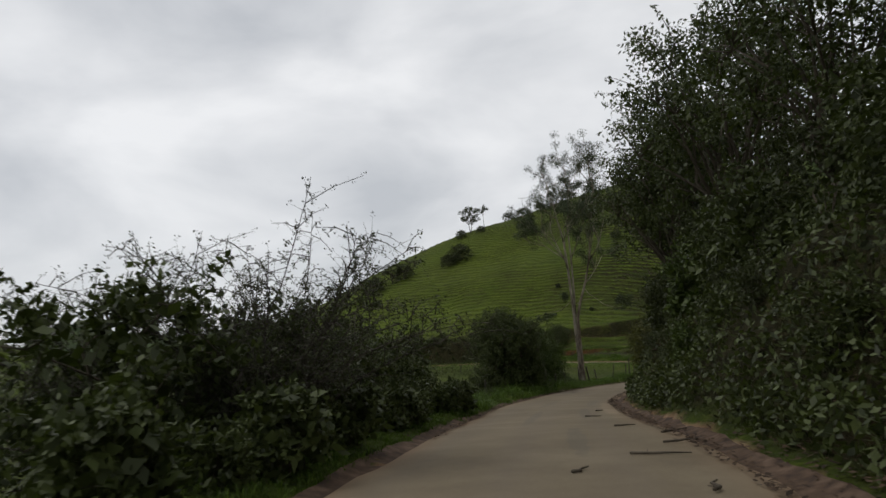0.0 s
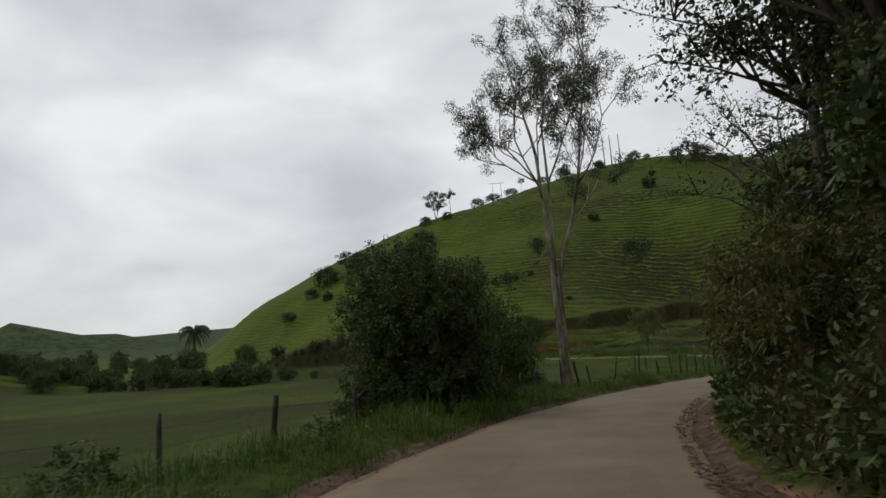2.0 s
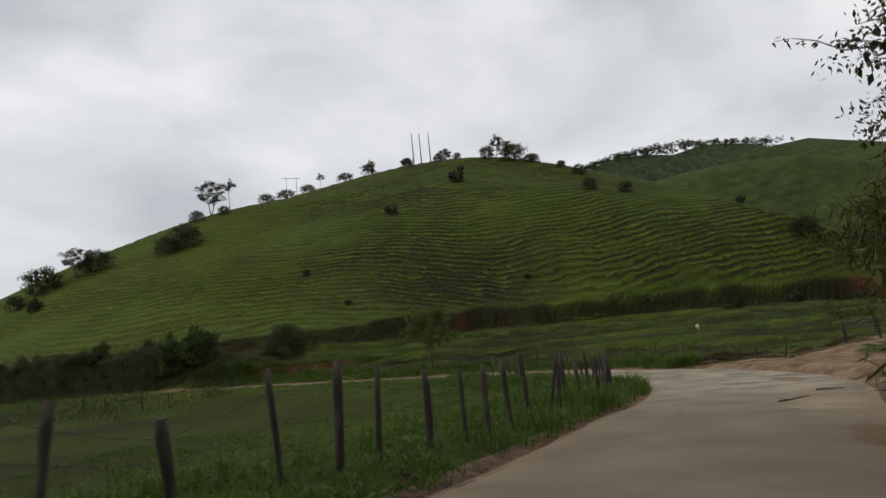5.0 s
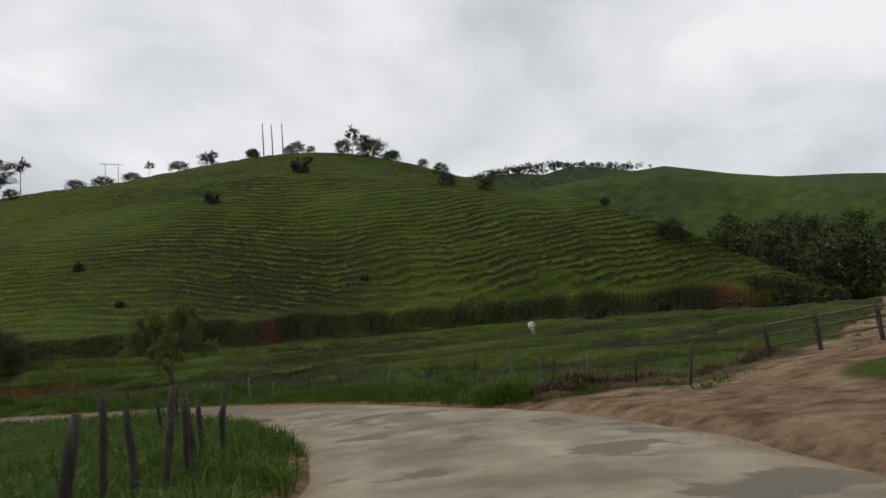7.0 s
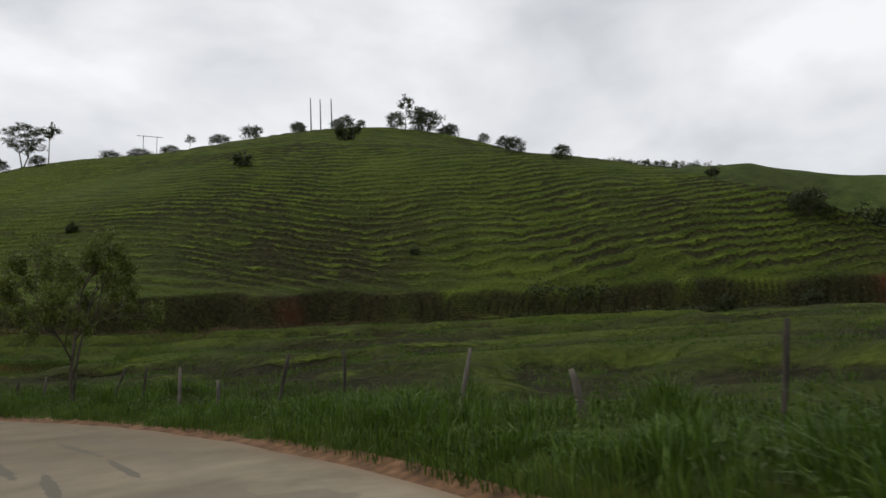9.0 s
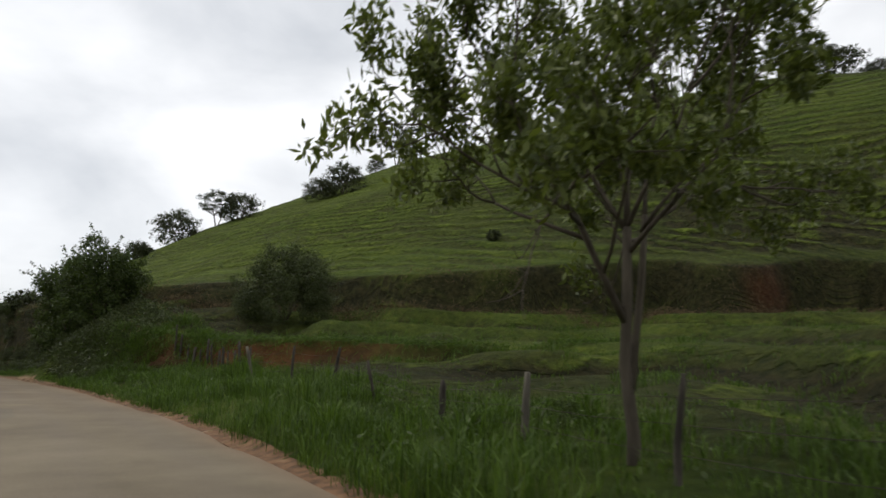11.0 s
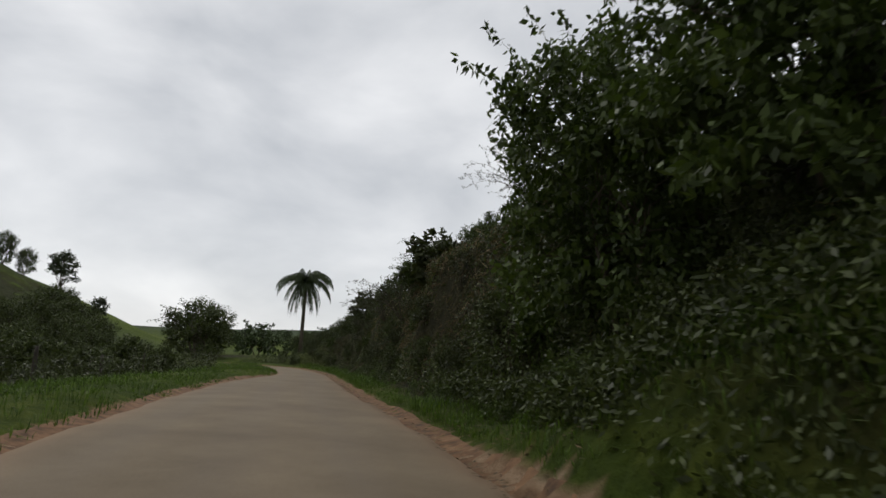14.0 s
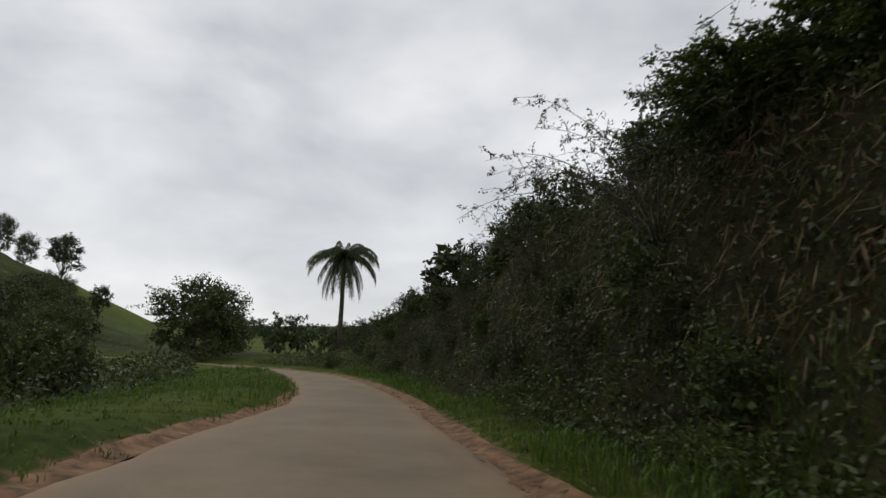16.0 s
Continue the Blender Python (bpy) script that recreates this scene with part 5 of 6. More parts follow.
# ---- palm ----
def palm(seed):
    rng = np.random.default_rng(seed)
    ob = thing("palm_tree", "palm with drooping feathery fronds above the bushes", "palm tree")
    wood = Wood()
    wood.tube([(0, 0, -0.5), (0.03, 0, 3), (0, 0.05, 6), (0, 0, 10.2)], [0.30, 0.24, 0.22, 0.21], 10)
    wood.part("trunk", M_BARK, ob)
    for j in range(36):
        a = j * 2.4
        rise = rng.uniform(-0.9, 1.7)
        out = Vector((math.cos(a), math.sin(a), 0))
        spine, p, d = [], Vector((0, 0, 10.1)), (out + Vector((0, 0, rise * 1.1))).normalized()
        for i in range(9):
            spine.append(p.copy())
            p = p + d * 0.56
            d = (d + Vector((0, 0, -0.29))).normalized()
        v, f = [], []
        for i in range(1, 9):
            q0, q1 = spine[i - 1], spine[i]
            side = (q1 - q0).cross(Vector((0, 0, 1))).normalized()
            for s in (-1, 1):
                for u in (0.0, 0.34, 0.67):
                    b = q0.lerp(q1, u)
                    tip = b + side * s * 0.60 * (1.1 - i / 11) + (q1 - q0) * 0.5 + Vector((0, 0, -0.62 - 0.3 * rng.uniform()))
                    w = (q1 - q0).normalized() * 0.075
                    n = len(v)
                    v += [tuple(b - w), tuple(b + w), tuple(b.lerp(tip, 0.6) + w), tuple(tip)]
                    f.append((n, n + 1, n + 2, n + 3))
        w2 = Wood()
        w2.v, w2.f = v, f
        w2.tube(spine, [0.05 - 0.005 * i for i in range(9)], 4)
        w2.part("frond", M_PALM, ob)
    return ob


palm_tree = palm(71)
palm_tree.matrix_basis = pose(-60.9, 206, -4.2, 0, 0, 0) @ Matrix.Diagonal((1.2, 1.2, 1.18, 1))

# ---- trees beyond the end of the road ----
meadow = lobed("meadow_tree", "round dark tree beyond the road bend", "tree", 72, 7.0, 8.4, 0.06, 16, 6500, M_SHRUB, (0.24, 0.13), 0.6, stems=3, per_lobe=12, base_fill=30, inner=6)
plant(meadow, [(-53.8, 183.5, 1.0), (-63, 190, 0.8), (-72, 198, 0.8), (-80, 166, 0.7), (-72, 172, 0.6), (-44, 200, 0.6), (-66, 212, 0.7), (-90, 180, 0.9), (-56, 166, 0.4), (-84, 174, 0.8), (-48, 210, 0.7), (-96, 168, 0.8), (-100, 186, 0.8), (-105, 191, 0.7), (-98, 190, 0.6), (-112, 193, 0.75), (-92, 185, 0.75), (-60, 174, 0.65), (-52, 171, 0.5), (-78, 180, 0.8), (-86, 184, 0.85), (-70, 178, 0.6)] + [(-145.5 - 0.9 * i, 199 - 4.2 * i, 0.55 + 0.1 * math.sin(2.3 * i), 0.85 + 0.2 * math.sin(1.7 * i)) for i in range(9)], prng, "trees in the valley")
slim = lobed("slim_tree", "slim tall tree with a small loose crown", "tree", 73, 11.0, 6.0, 0.14, 16, 3000, M_EUC, (0.36, 0.15), 0.5, per_lobe=10, lobe=0.17, girth=0.16)
plant(slim, [(-130.5, 200.5, 1.1, (16.2 - float(height(-130.5, 200.5))) / 11.0), (-110, 199, 0.6)], prng, "slim trees on the far slope")
screen = lobed("hedge_bush", "dark bushy hedge along the far side of the field", "shrub", 74, 3.2, 4.2, 0.0, 9, 2600, M_SHRUB, (0.2, 0.1), 0.4, stems=4, base_fill=24)
plant(screen, [(*along(k, -o)[:2], sz) for k, o, sz in ((16.4, 15, 0.45), (16.95, 17, 0.8), (17.25, 13.5, 0.5), (17.7, 15.5, 0.85), (18.1, 12.5, 0.4), (18.8, 12.5, 0.7), (17.1, 21, 1.0), (17.7, 20, 1.0), (18.3, 18, 0.9), (17.4, 26, 1.1), (18.2, 26, 1.0))] + [(-27, 163, 0.6), (-33, 161, 0.75), (-38, 158, 0.95), (-44, 156, 1.05), (-36, 166, 0.9), (-50, 163, 1.1), (-42, 168, 0.9), (-24, 158.5, 0.45), (-30, 155, 0.6)] + [(-30 - 58 * u + 2.5 * math.sin(9 * u), 141 + 44 * u + 3 * math.cos(7 * u), 1.05 + 0.4 * math.sin(23 * u)) for u in np.linspace(0, 1, 16).tolist()], prng, "field hedge")

# ---- woods ----
def woodland(name, label, seed, spots, mat, leaf, per=120, high=8.5):
    rng = np.random.default_rng(seed)
    at = []
    wood = Wood()
    z = land(np.array([s[0] for s in spots]), np.array([s[1] for s in spots]))[0]
    for (x, y, s), zz in zip(spots, z):
        h = high * s
        wood.tube([(x, y, zz - 0.5), (x, y, zz + h * 0.55)], [0.03 * h, 0.02 * h], 5)
        c = clumps(rng, (x, y, zz + h * 0.34), (h * 0.45, h * 0.45, h * 0.42), 14)
        at.append(puffs(rng, c, per // 14, h * 0.09))
    ob = leaf_part(name, rng, np.vstack(at), leaf[0], leaf[1], mat, None, label)
    ob["category"], ob["kind"] = "woodland", "stuff"
    wood.part("trunks", M_BARK, ob)
    return ob


wr = np.random.default_rng(8)
valley = lobed("valley_tree", "dark dense tree in the wooded side valley", "tree", 83, 9.0, 9.0, 0.04, 13, 1150, M_SHRUB, (0.62, 0.36), 0.75, stems=2, per_lobe=8, base_fill=18, lobe=0.22, girth=0.12, inner=1)
spots = []
for i in range(58):
    vx = 128 + 120 * (i + float(wr.uniform(0, 1))) / 58
    spots.append((vx, 78 + (vx - 38) * float(wr.uniform(0.40, 0.70)), float(wr.uniform(0.55, 1.25))))
plant(valley, spots, prng, "trees in the side valley")
ridge_spots = []
for u in np.linspace(0, 1, 520) ** 1.25:
    x, y = 458 + 330 * math.cos(-0.35) * (u - 0.5) + float(wr.normal(0, 8)), 658 + 330 * math.sin(-0.35) * (u - 0.5) + float(wr.normal(0, 14))
    ridge_spots.append((x, y, float(wr.uniform(0.45, 1.15))))
woodland("ridge_woods", "dark woods along the far ridge", 82, ridge_spots, M_FAR, (1.5, 0.9), 56)


wr2 = np.random.default_rng(9)
back = lobed("valley_tree", "dark tree in the distant valley behind the palm", "tree", 84, 8.0, 9.5, 0.04, 12, 900, M_FAR, (0.7, 0.4), 0.75, stems=2, per_lobe=8, base_fill=16, lobe=0.22, girth=0.12, inner=1)
rows = []
for i in range(22):
    az, dist = radians(36 + 24 * (i + float(wr2.uniform(0, 1))) / 22), float(wr2.uniform(120, 260))
    rows.append((-3.6 - dist * math.sin(az), 154 + dist * math.cos(az), float(wr2.uniform(0.5, 0.95))))
plant(back, rows, prng, "trees in the distant valley")


# ---- arching twigs over the long bank ----
def arching_shrub(seed):
    rng = np.random.default_rng(seed)
    ob = thing("arching_shrub", "tangled shrub with long bare arching twigs and small leaves", "shrub")
    wood, at = Wood(), []
    for s in range(30):
        a = 2.39996 * s + rng.uniform(-0.3, 0.3)
        out = Vector((math.cos(a), math.sin(a), 0))
        d, p = (out * rng.uniform(0.25, 0.8) + Vector((0, 0, 1))).normalized(), out * 0.2
        step = rng.uniform(0.38, 0.58)
        pts = [p.copy()]
        for i in range(10):
            p = p + d * step
            d = (d + out * 0.05 + Vector((rng.normal(0, 0.09), rng.normal(0, 0.09), -0.10 - 0.012 * i))).normalized()
            pts.append(p.copy())
        wood.tube(pts, [0.022 * (1 - 0.085 * i) for i in range(11)], 4)
        for i in range(3, 10):
            for j in range(2):
                q = pts[i].lerp(pts[i + 1], rng.uniform(0, 1))
                e = q + (d * 0.5 + Vector(rng.normal(0, 0.6, 3)) + Vector((0, 0, 0.25))) * rng.uniform(0.25, 0.6)
                wood.tube([q, q.lerp(e, 0.5) + Vector((0, 0, 0.04)), e], [0.008, 0.006, 0.003], 3)
                at += [q.lerp(e, u) for u in (0.3, 0.5, 0.65, 0.8, 0.9, 1.0)]
    wood.part("trunk", M_BARK, ob)
    leaf_part("leaves", rng, puffs(rng, at, 2, 0.07), 0.10, 0.04, M_OLIVE, ob, droop=0.3)
    return ob


arch = arching_shrub(85)
plant(arch, [(*along(16.8, R(16.8) + 3.0)[:2], 0.72), (*along(17.3, R(17.3) + 3.0)[:2], 0.5), (*along(16.45, R(16.45) + 4.6)[:2], 0.62), (*along(17.9, R(17.9) + 3.2)[:2], 0.45), (*along(15.35, R(15.35) + 3.6)[:2], 0.5)], prng, "arching shrubs on the bank")


# ---- fences ----
def fence_post(rng, high, r, mat, parent, x, y, lean=(0, 0), name="post"):
    z = float(height(x, y))
    w = Wood()
    pts, rad = [], []
    for u in (0, 0.25, 0.55, 0.85, 1.0):
        pts.append((x + lean[0] * u * high + rng.normal(0, 0.008), y + lean[1] * u * high + rng.normal(0, 0.008), z - 0.3 + u * (high + 0.3)))
        rad.append(r * rng.uniform(0.85, 1.15) * (0.75 if u == 1 else 1))
    w.tube(pts, rad, 7)
    w.part(name, mat, parent)
    return Vector(pts[-1]), Vector((x, y, z))


def fence(label, places, seed, mats, highs=(1.25, 1.6), strands=(0.35, 0.7, 1.02), stout=1.0, slant=0.06):
    rng = np.random.default_rng(seed)
    ob = thing("wire_fence", label, "fence", 0, 0, 0)
    prev = None
    for x, y, *tall in places:
        x, y = x + rng.normal(0, 0.06), y + rng.normal(0, 0.06)
        top, foot = fence_post(rng, tall[0] if tall else rng.uniform(*highs), stout * rng.uniform(0.06, 0.105), mats[int(rng.integers(len(mats)))], ob, x, y, (rng.normal(0, slant), rng.normal(0, slant)))
        if prev:
            for h in strands:
                a, b = prev[1] + (prev[0] - prev[1]) * (h / 1.3), foot + (top - foot) * (h / 1.3)
                w = Wood()
                w.tube([a, a.lerp(b, 0.5) + Vector((0, 0, -0.03)), b], [0.0035] * 3, 4)
                w.part("wire", M_WIRE, ob)
        prev = (top, foot)
    return ob


left_places = [along(k, -float(np.interp(k, [2.5, 3.5, 4.3, 4.95], [7.4, 6.8, 6.2, 5.8])))[:2] for k in (2.55, 2.85, 3.1, 3.35, 3.6, 3.82, 4.02, 4.2, 4.36, 4.52, 4.66, 4.8)]
left_places += [(14.13, 57.06, 1.40), (15.52, 57.88, 1.36), (16.1, 59.02, 1.72), (16.79, 59.69, 1.18), (17.84, 60.53, 0.95), (18.88, 61.27, 1.35), (19.65, 61.73, 1.38), (20.18, 62.18, 1.25)]
left_places += [along(k, -float(np.interp(k, *EDGE_L)) - 1.15 - 0.5 * step01(7.0, 8.0, k))[:2] for k in np.linspace(5.82, 8.65, 27).tolist()] + [(34.7, 89.2), (35.1, 90.7), (35.4, 92.1), (35.6, 93.5), (35.8, 95.1), (36.0, 96.7)]
fence("leaning weathered wooden posts with wire along the field", left_places, 91, [M_POST], (0.95, 1.45), stout=0.66, slant=0.10)
right_places = [along(k, o)[:2] for k, o in ((8.62, 8.6), (8.78, 8.2), (8.95, 7.9), (9.12, 7.7), (9.3, 7.4), (9.5, 7.2), (9.72, 6.6), (9.95, 6.0), (10.2, 5.4), (10.42, 5.0), (10.62, 4.8), (10.8, 4.6), (10.98, 4.5), (11.18, 4.5), (11.4, 4.6), (11.62, 4.8), (11.85, 5.2), (12.1, 5.6), (12.35, 6.0), (12.6, 6.3), (12.85, 6.4), (13.1, 6.4))]
fence("crooked grey and brown fence posts with barbed wire", right_places, 92, [M_POST, M_POST, M_GREYPOST], (0.75, 1.45), stout=0.62, slant=0.17)
# a row of close stakes under the lip of the bench, and rails by the farm track
fence("close row of old stakes against the red cut bank", [(26.6 - 0.40 * i, 135.9 + 0.32 * i) for i in range(14)], 93, [M_POST], (0.8, 1.25), (), 0.55)
left_far = [along(k, -o)[:2] for k, o in ((13.2, 12.5), (13.6, 12), (14.1, 12), (14.5, 11.5), (15, 11), (15.4, 11), (15.9, 10.5), (16.4, 10), (17, 9.5), (17.5, 9))]
fence("thin old fence posts beyond the grass verge", left_far, 94, [M_POST], (1.2, 1.7))


def rail_gate():
    ob = thing("rail_fence", "weathered wooden rail fence beside the farm track", "fence")
    rng = np.random.default_rng(95)
    pts = [(56.6, 85.7), (58.3, 84.6), (60.2, 83.2), (62.4, 81.6)]
    tops = [fence_post(rng, 1.45, 0.085, M_POST, ob, x, y) for x, y in pts]
    for a, b in zip(tops[:-1], tops[1:]):
        for h in (0.5, 0.95, 1.35):
            w = Wood()
            w.tube([a[1] + Vector((0, 0, h)), b[1] + Vector((0, 0, h + 0.02))], [0.05, 0.045], 6)
            w.part("rail", M_GREYPOST, ob)
    return ob


rail_gate()


# ---- white container on a stake ----
def stake_with_jug(x, y):
    ob = thing("stake", "crooked pale stake beside the road", "post")
    rng = np.random.default_rng(96)
    top, foot = fence_post(rng, 2.15, 0.016, M_GREYPOST, ob, x, y, (-0.10, 0.02), "pole")
    m, n, l, b = material("white_plastic")
    l.new(ramp_node(n, l, noise_node(n, l, 9.0), [(0.38, (0.22, 0.19, 0.14)), (0.52, (0.55, 0.52, 0.43)), (0.7, (0.74, 0.71, 0.62))]), b.inputs["Base Color"])
    b.inputs["Roughness"].default_value = 0.5
    jug = thing("plastic_jug", "upturned dented white plastic jug stuck on the stake", "jug")
    w = Wood()
    w.tube([top + Vector(q) for q in ((0.03, 0, -0.20), (0.02, 0, -0.12), (0.0, 0.01, -0.05), (-0.02, 0, 0.04), (-0.04, 0, 0.12), (-0.055, 0, 0.16))], [0.022, 0.045, 0.085, 0.115, 0.10, 0.06], 9)
    w.v = [v + Vector(rng.normal(0, 0.011, 3)) for v in w.v]
    strip = Wood()
    strip.tube([top + Vector(q) for q in ((0.07, 0.02, -0.04), (0.085, 0.02, -0.14), (0.08, 0.03, -0.26))], [0.022, 0.018, 0.006], 4)
    strip.part("torn_strip", m, jug)
    body = w.part("body", m, jug)
    body.data.polygons.foreach_set("use_smooth", [False] * len(body.data.polygons))
    return ob


stake_with_jug(45.32, 85.7)


# ---- poles on the hill ----
def utility_pole(x, y, high, r=0.2):
    ob = thing("utility_pole", "bare tall concrete pole on the ridge", "pole", group="three poles on the hilltop")
    z = float(height(x, y))
    w = Wood()
    w.tube([(x, y, z - 0.5), (x, y, z + high)], [r, r * 0.65], 8)
    w.part("shaft", M_POLE, ob)
    return ob


for px, py in ((86.6, 283.0), (90.0, 284.0), (93.3, 282.5)):
    utility_pole(px, py, 14.5, 0.26)


def h_frame(x, y):
    ob = thing("pylon", "two-legged power line frame on the ridge", "pylon")
    z = float(height(x, y))
    w = Wood()
    for dx in (-1.8, 1.8):
        w.tube([(x + dx, y, z - 0.5), (x + dx, y, z + 8)], [0.10, 0.08], 6)
    w.part("leg", M_POLE, ob)
    w = Wood()
    w.tube([(x - 3.4, y, z + 7.8), (x + 3.4, y, z + 7.8)], [0.08, 0.08], 6)
    w.part("crossarm", M_POLE, ob)
    return ob


h_frame(39.5, 284.0)


# ---- grass ----
# no green grass grows where the dry straw lies
STRAW_LINE = [(44.8, 85.75), (46.3, 85.9), (48.0, 85.3), (51.0, 85.1), (58.5, 86.2)]


def blades(name, label, rng, x, y, high, wide, mat, category="grass", bend=0.5, tuft=7, spread_=0.13):
    """Tufts of bent pointed blades round the given places, taller in some patches than in others."""
    if name in ("verge_grass", "pasture_grass"):
        bare = np.abs(polyline_side(x, y, STRAW_LINE)) > 1.2
        x, y = x[bare], y[bare]
    tall = high * np.clip(0.70 + 0.55 * lattice(x / 1.9, y / 1.9, 41) + 0.25 * lattice(x / 0.6, y / 0.6, 42), 0.25, 1.4) * rng.uniform(0.7, 1.3, len(x))
    x, y, tall = np.repeat(x, tuft), np.repeat(y, tuft), np.repeat(tall, tuft)
    n = len(x)
    a = rng.uniform(0, 2 * math.pi, n)
    rr = spread_ * rng.uniform(0, 1, n)
    x, y = x + np.cos(a) * rr, y + np.sin(a) * rr
    z = land(x, y)[0]
    base = np.stack([x, y, z - 0.03], 1)
    d = np.stack([np.cos(a), np.sin(a), np.zeros(n)], 1)
    s = np.stack([-np.sin(a), np.cos(a), np.zeros(n)], 1)
    h = (tall * rng.uniform(0.5, 1.2, n))[:, None]
    w = (wide * rng.uniform(0.7, 1.3, n))[:, None]
    b = bend * rng.uniform(0.1, 1.3, n)[:, None]
    up = np.array([0, 0, 1.0])
    mid = base + up * h * 0.62 + d * h * b * 0.3
    v = np.stack([base - s * w / 2, mid - s * w * 0.4, base + up * h * (1 - 0.35 * b) + d * h * b, mid + s * w * 0.4], 1).reshape(-1, 3)
    f = np.arange(4 * n).reshape(n, 4)
    ob = mesh_object(name, v, f, mat, smooth=False)
    return tagged(ob, label, category, kind="stuff")


def verge_points(rng, n, k0, k1, side, o0, o1):
    k = rng.uniform(k0, k1, n)
    o = o0 + (o1 - o0) * rng.uniform(0, 1, n) ** 1.4
    edge = np.interp(k, *(EDGE_R if side > 0 else EDGE_L))
    off = side * (edge + o)
    x = np.interp(k, AX_K, AX_XY[:, 0]) + off * np.interp(k, AX_K, AX_N[:, 0])
    y = np.interp(k, AX_K, AX_XY[:, 1]) + off * np.interp(k, AX_K, AX_N[:, 1])
    patch = lattice(x / 1.7, y / 1.7, 21) + 0.6 * lattice(x / 0.5, y / 0.5, 22)
    keep = patch > rng.uniform(-1.3, 0.3, n)
    return x[keep], y[keep]


gr = np.random.default_rng(17)
blades("verge_grass", "tall lush grass between the road and the fence", gr, *verge_points(gr, 16000, 1.8, 10.3, -1, 0.02, 5.0), 0.58, 0.020, M_GRASS, tuft=5, bend=0.7)
blades("verge_grass", "short lush grass beside the road", gr, *verge_points(gr, 9500, 10.3, 19, -1, 0.06, 7.0), 0.30, 0.022, M_GRASS, tuft=5)
blades("verge_grass", "tall tufted grass under the fence", gr, *verge_points(gr, 14000, 8.7, 14.0, 1, 0.15, 5.5), 0.50, 0.021, M_GRASS, tuft=5)
blades("verge_grass", "grass at the foot of the bank", gr, *verge_points(gr, 5500, 13.4, 19, 1, 0.4, 2.6), 0.32, 0.02, M_GRASS, tuft=5)
blades("verge_grass", "rank grass covering the slope below the trees", gr, *verge_points(gr, 9000, 13.4, 15.2, 1, 1.4, 6.0), 0.40, 0.022, M_GRASS, tuft=5, bend=0.8)
blades("verge_grass", "sparse weeds at the foot of the bank", gr, *verge_points(gr, 2600, -2, 5.6, 1, 0.7, 2.6), 0.30, 0.018, M_OLIVE)
blades("verge_grass", "short grass under the hedge", gr, *verge_points(gr, 4200, -1, 2.2, -1, 0.3, 3.5), 0.26, 0.018, M_GRASS)
gx, gy = gr.uniform(-26, 66, 17000), gr.uniform(20, 150, 17000)
kk, oo = nearest_station(gx, gy)
sel = (np.abs(oo) < 45) & (np.abs(oo) > 6) & ((oo < 0) | (kk > 8.6)) & (lattice(gx / 4, gy / 4, 31) > -0.2)
blades("pasture_grass", "rough tufts of pasture grass", gr, gx[sel], gy[sel], 0.20, 0.035, M_GRASS, tuft=5, spread_=0.2)
fx_, fy_ = verge_points(np.random.default_rng(77), 9000, 3.2, 10.0, -1, 4.5, 26.0)
blades("pasture_grass", "thick tufts of grass in the field beyond the fence", np.random.default_rng(78), fx_, fy_, 0.26, 0.04, M_GRASS, tuft=6, spread_=0.25, bend=0.8)
bx, by = gr.uniform(8, 84, 42000), gr.uniform(86, 150, 42000)
bk, bo = nearest_station(bx, by)
pick = (bo > R(11) + 2.5) & (bk > 8.7) & (bk < 13.9) & (polyline_side(bx, by, UPPER_SCARP) < -0.4) & (lattice(bx / 1.6, by / 1.6, 33) + 0.5 * lattice(bx / 0.6, by / 0.6, 34) > 0.1)
blades("pasture_grass", "thick uneven tufts of grass below the hill", gr, bx[pick], by[pick], 0.30, 0.03, M_GRASS, tuft=6, spread_=0.22, bend=0.8)
blades("tall_weeds", "big clumps of long-leaved grass by the fence", gr, *[np.array(c) for c in zip(*[along(k, R(k) + o)[:2] for k, o in [(9.0, 2.4)] + [(float(k), float(gr.uniform(0.6, 2.4))) for k in gr.uniform(8.8, 9.9, 34)] + [(float(k), float(gr.uniform(1.0, 4.6))) for k in gr.uniform(9.2, 13.4, 76)] + [(float(k), float(gr.uniform(1.4, 5.4))) for k in gr.uniform(12.9, 14.0, 44)]])], 0.78, 0.022, M_GRASS, bend=0.8, tuft=120, spread_=0.45)
blades("tall_weeds", "tall dark clump of grass at the corner of the track", gr, np.array([45.0, 45.3, 44.8, 44.5, 45.2, 44.4]), np.array([86.6, 86.9, 87.1, 87.4, 87.4, 88.0]), 1.15, 0.024, M_GRASS, bend=0.7, tuft=170, spread_=0.5)
su_ = gr.uniform(0, 1, 2600) ** 1.2
sx_ = 44.9 + 13.5 * su_
blades("dry_grass", "pale dry grass strewn along the edge of the track", gr, sx_, np.interp(sx_, *np.array(STRAW_LINE).T) + gr.normal(-0.3, 0.30, 2600), 0.24, 0.020, M_DRY, bend=1.5, tuft=6, spread_=0.2)
sx_ = gr.uniform(46.5, 58, 1500)
blades("dry_grass", "brown dead grass heaped along the fence", gr, sx_, np.interp(sx_, *np.array(STRAW_LINE).T) + gr.normal(0.45, 0.25, 1500), 0.45, 0.022, M_STRAW, bend=1.3, tuft=6)
blades("dry_grass", "heap of drooping dead leaves beside the track", gr, gr.normal(46.3, 0.55, 480), gr.normal(86.1, 0.30, 480), 0.72, 0.034, M_STRAW, bend=1.35, tuft=7, spread_=0.2)
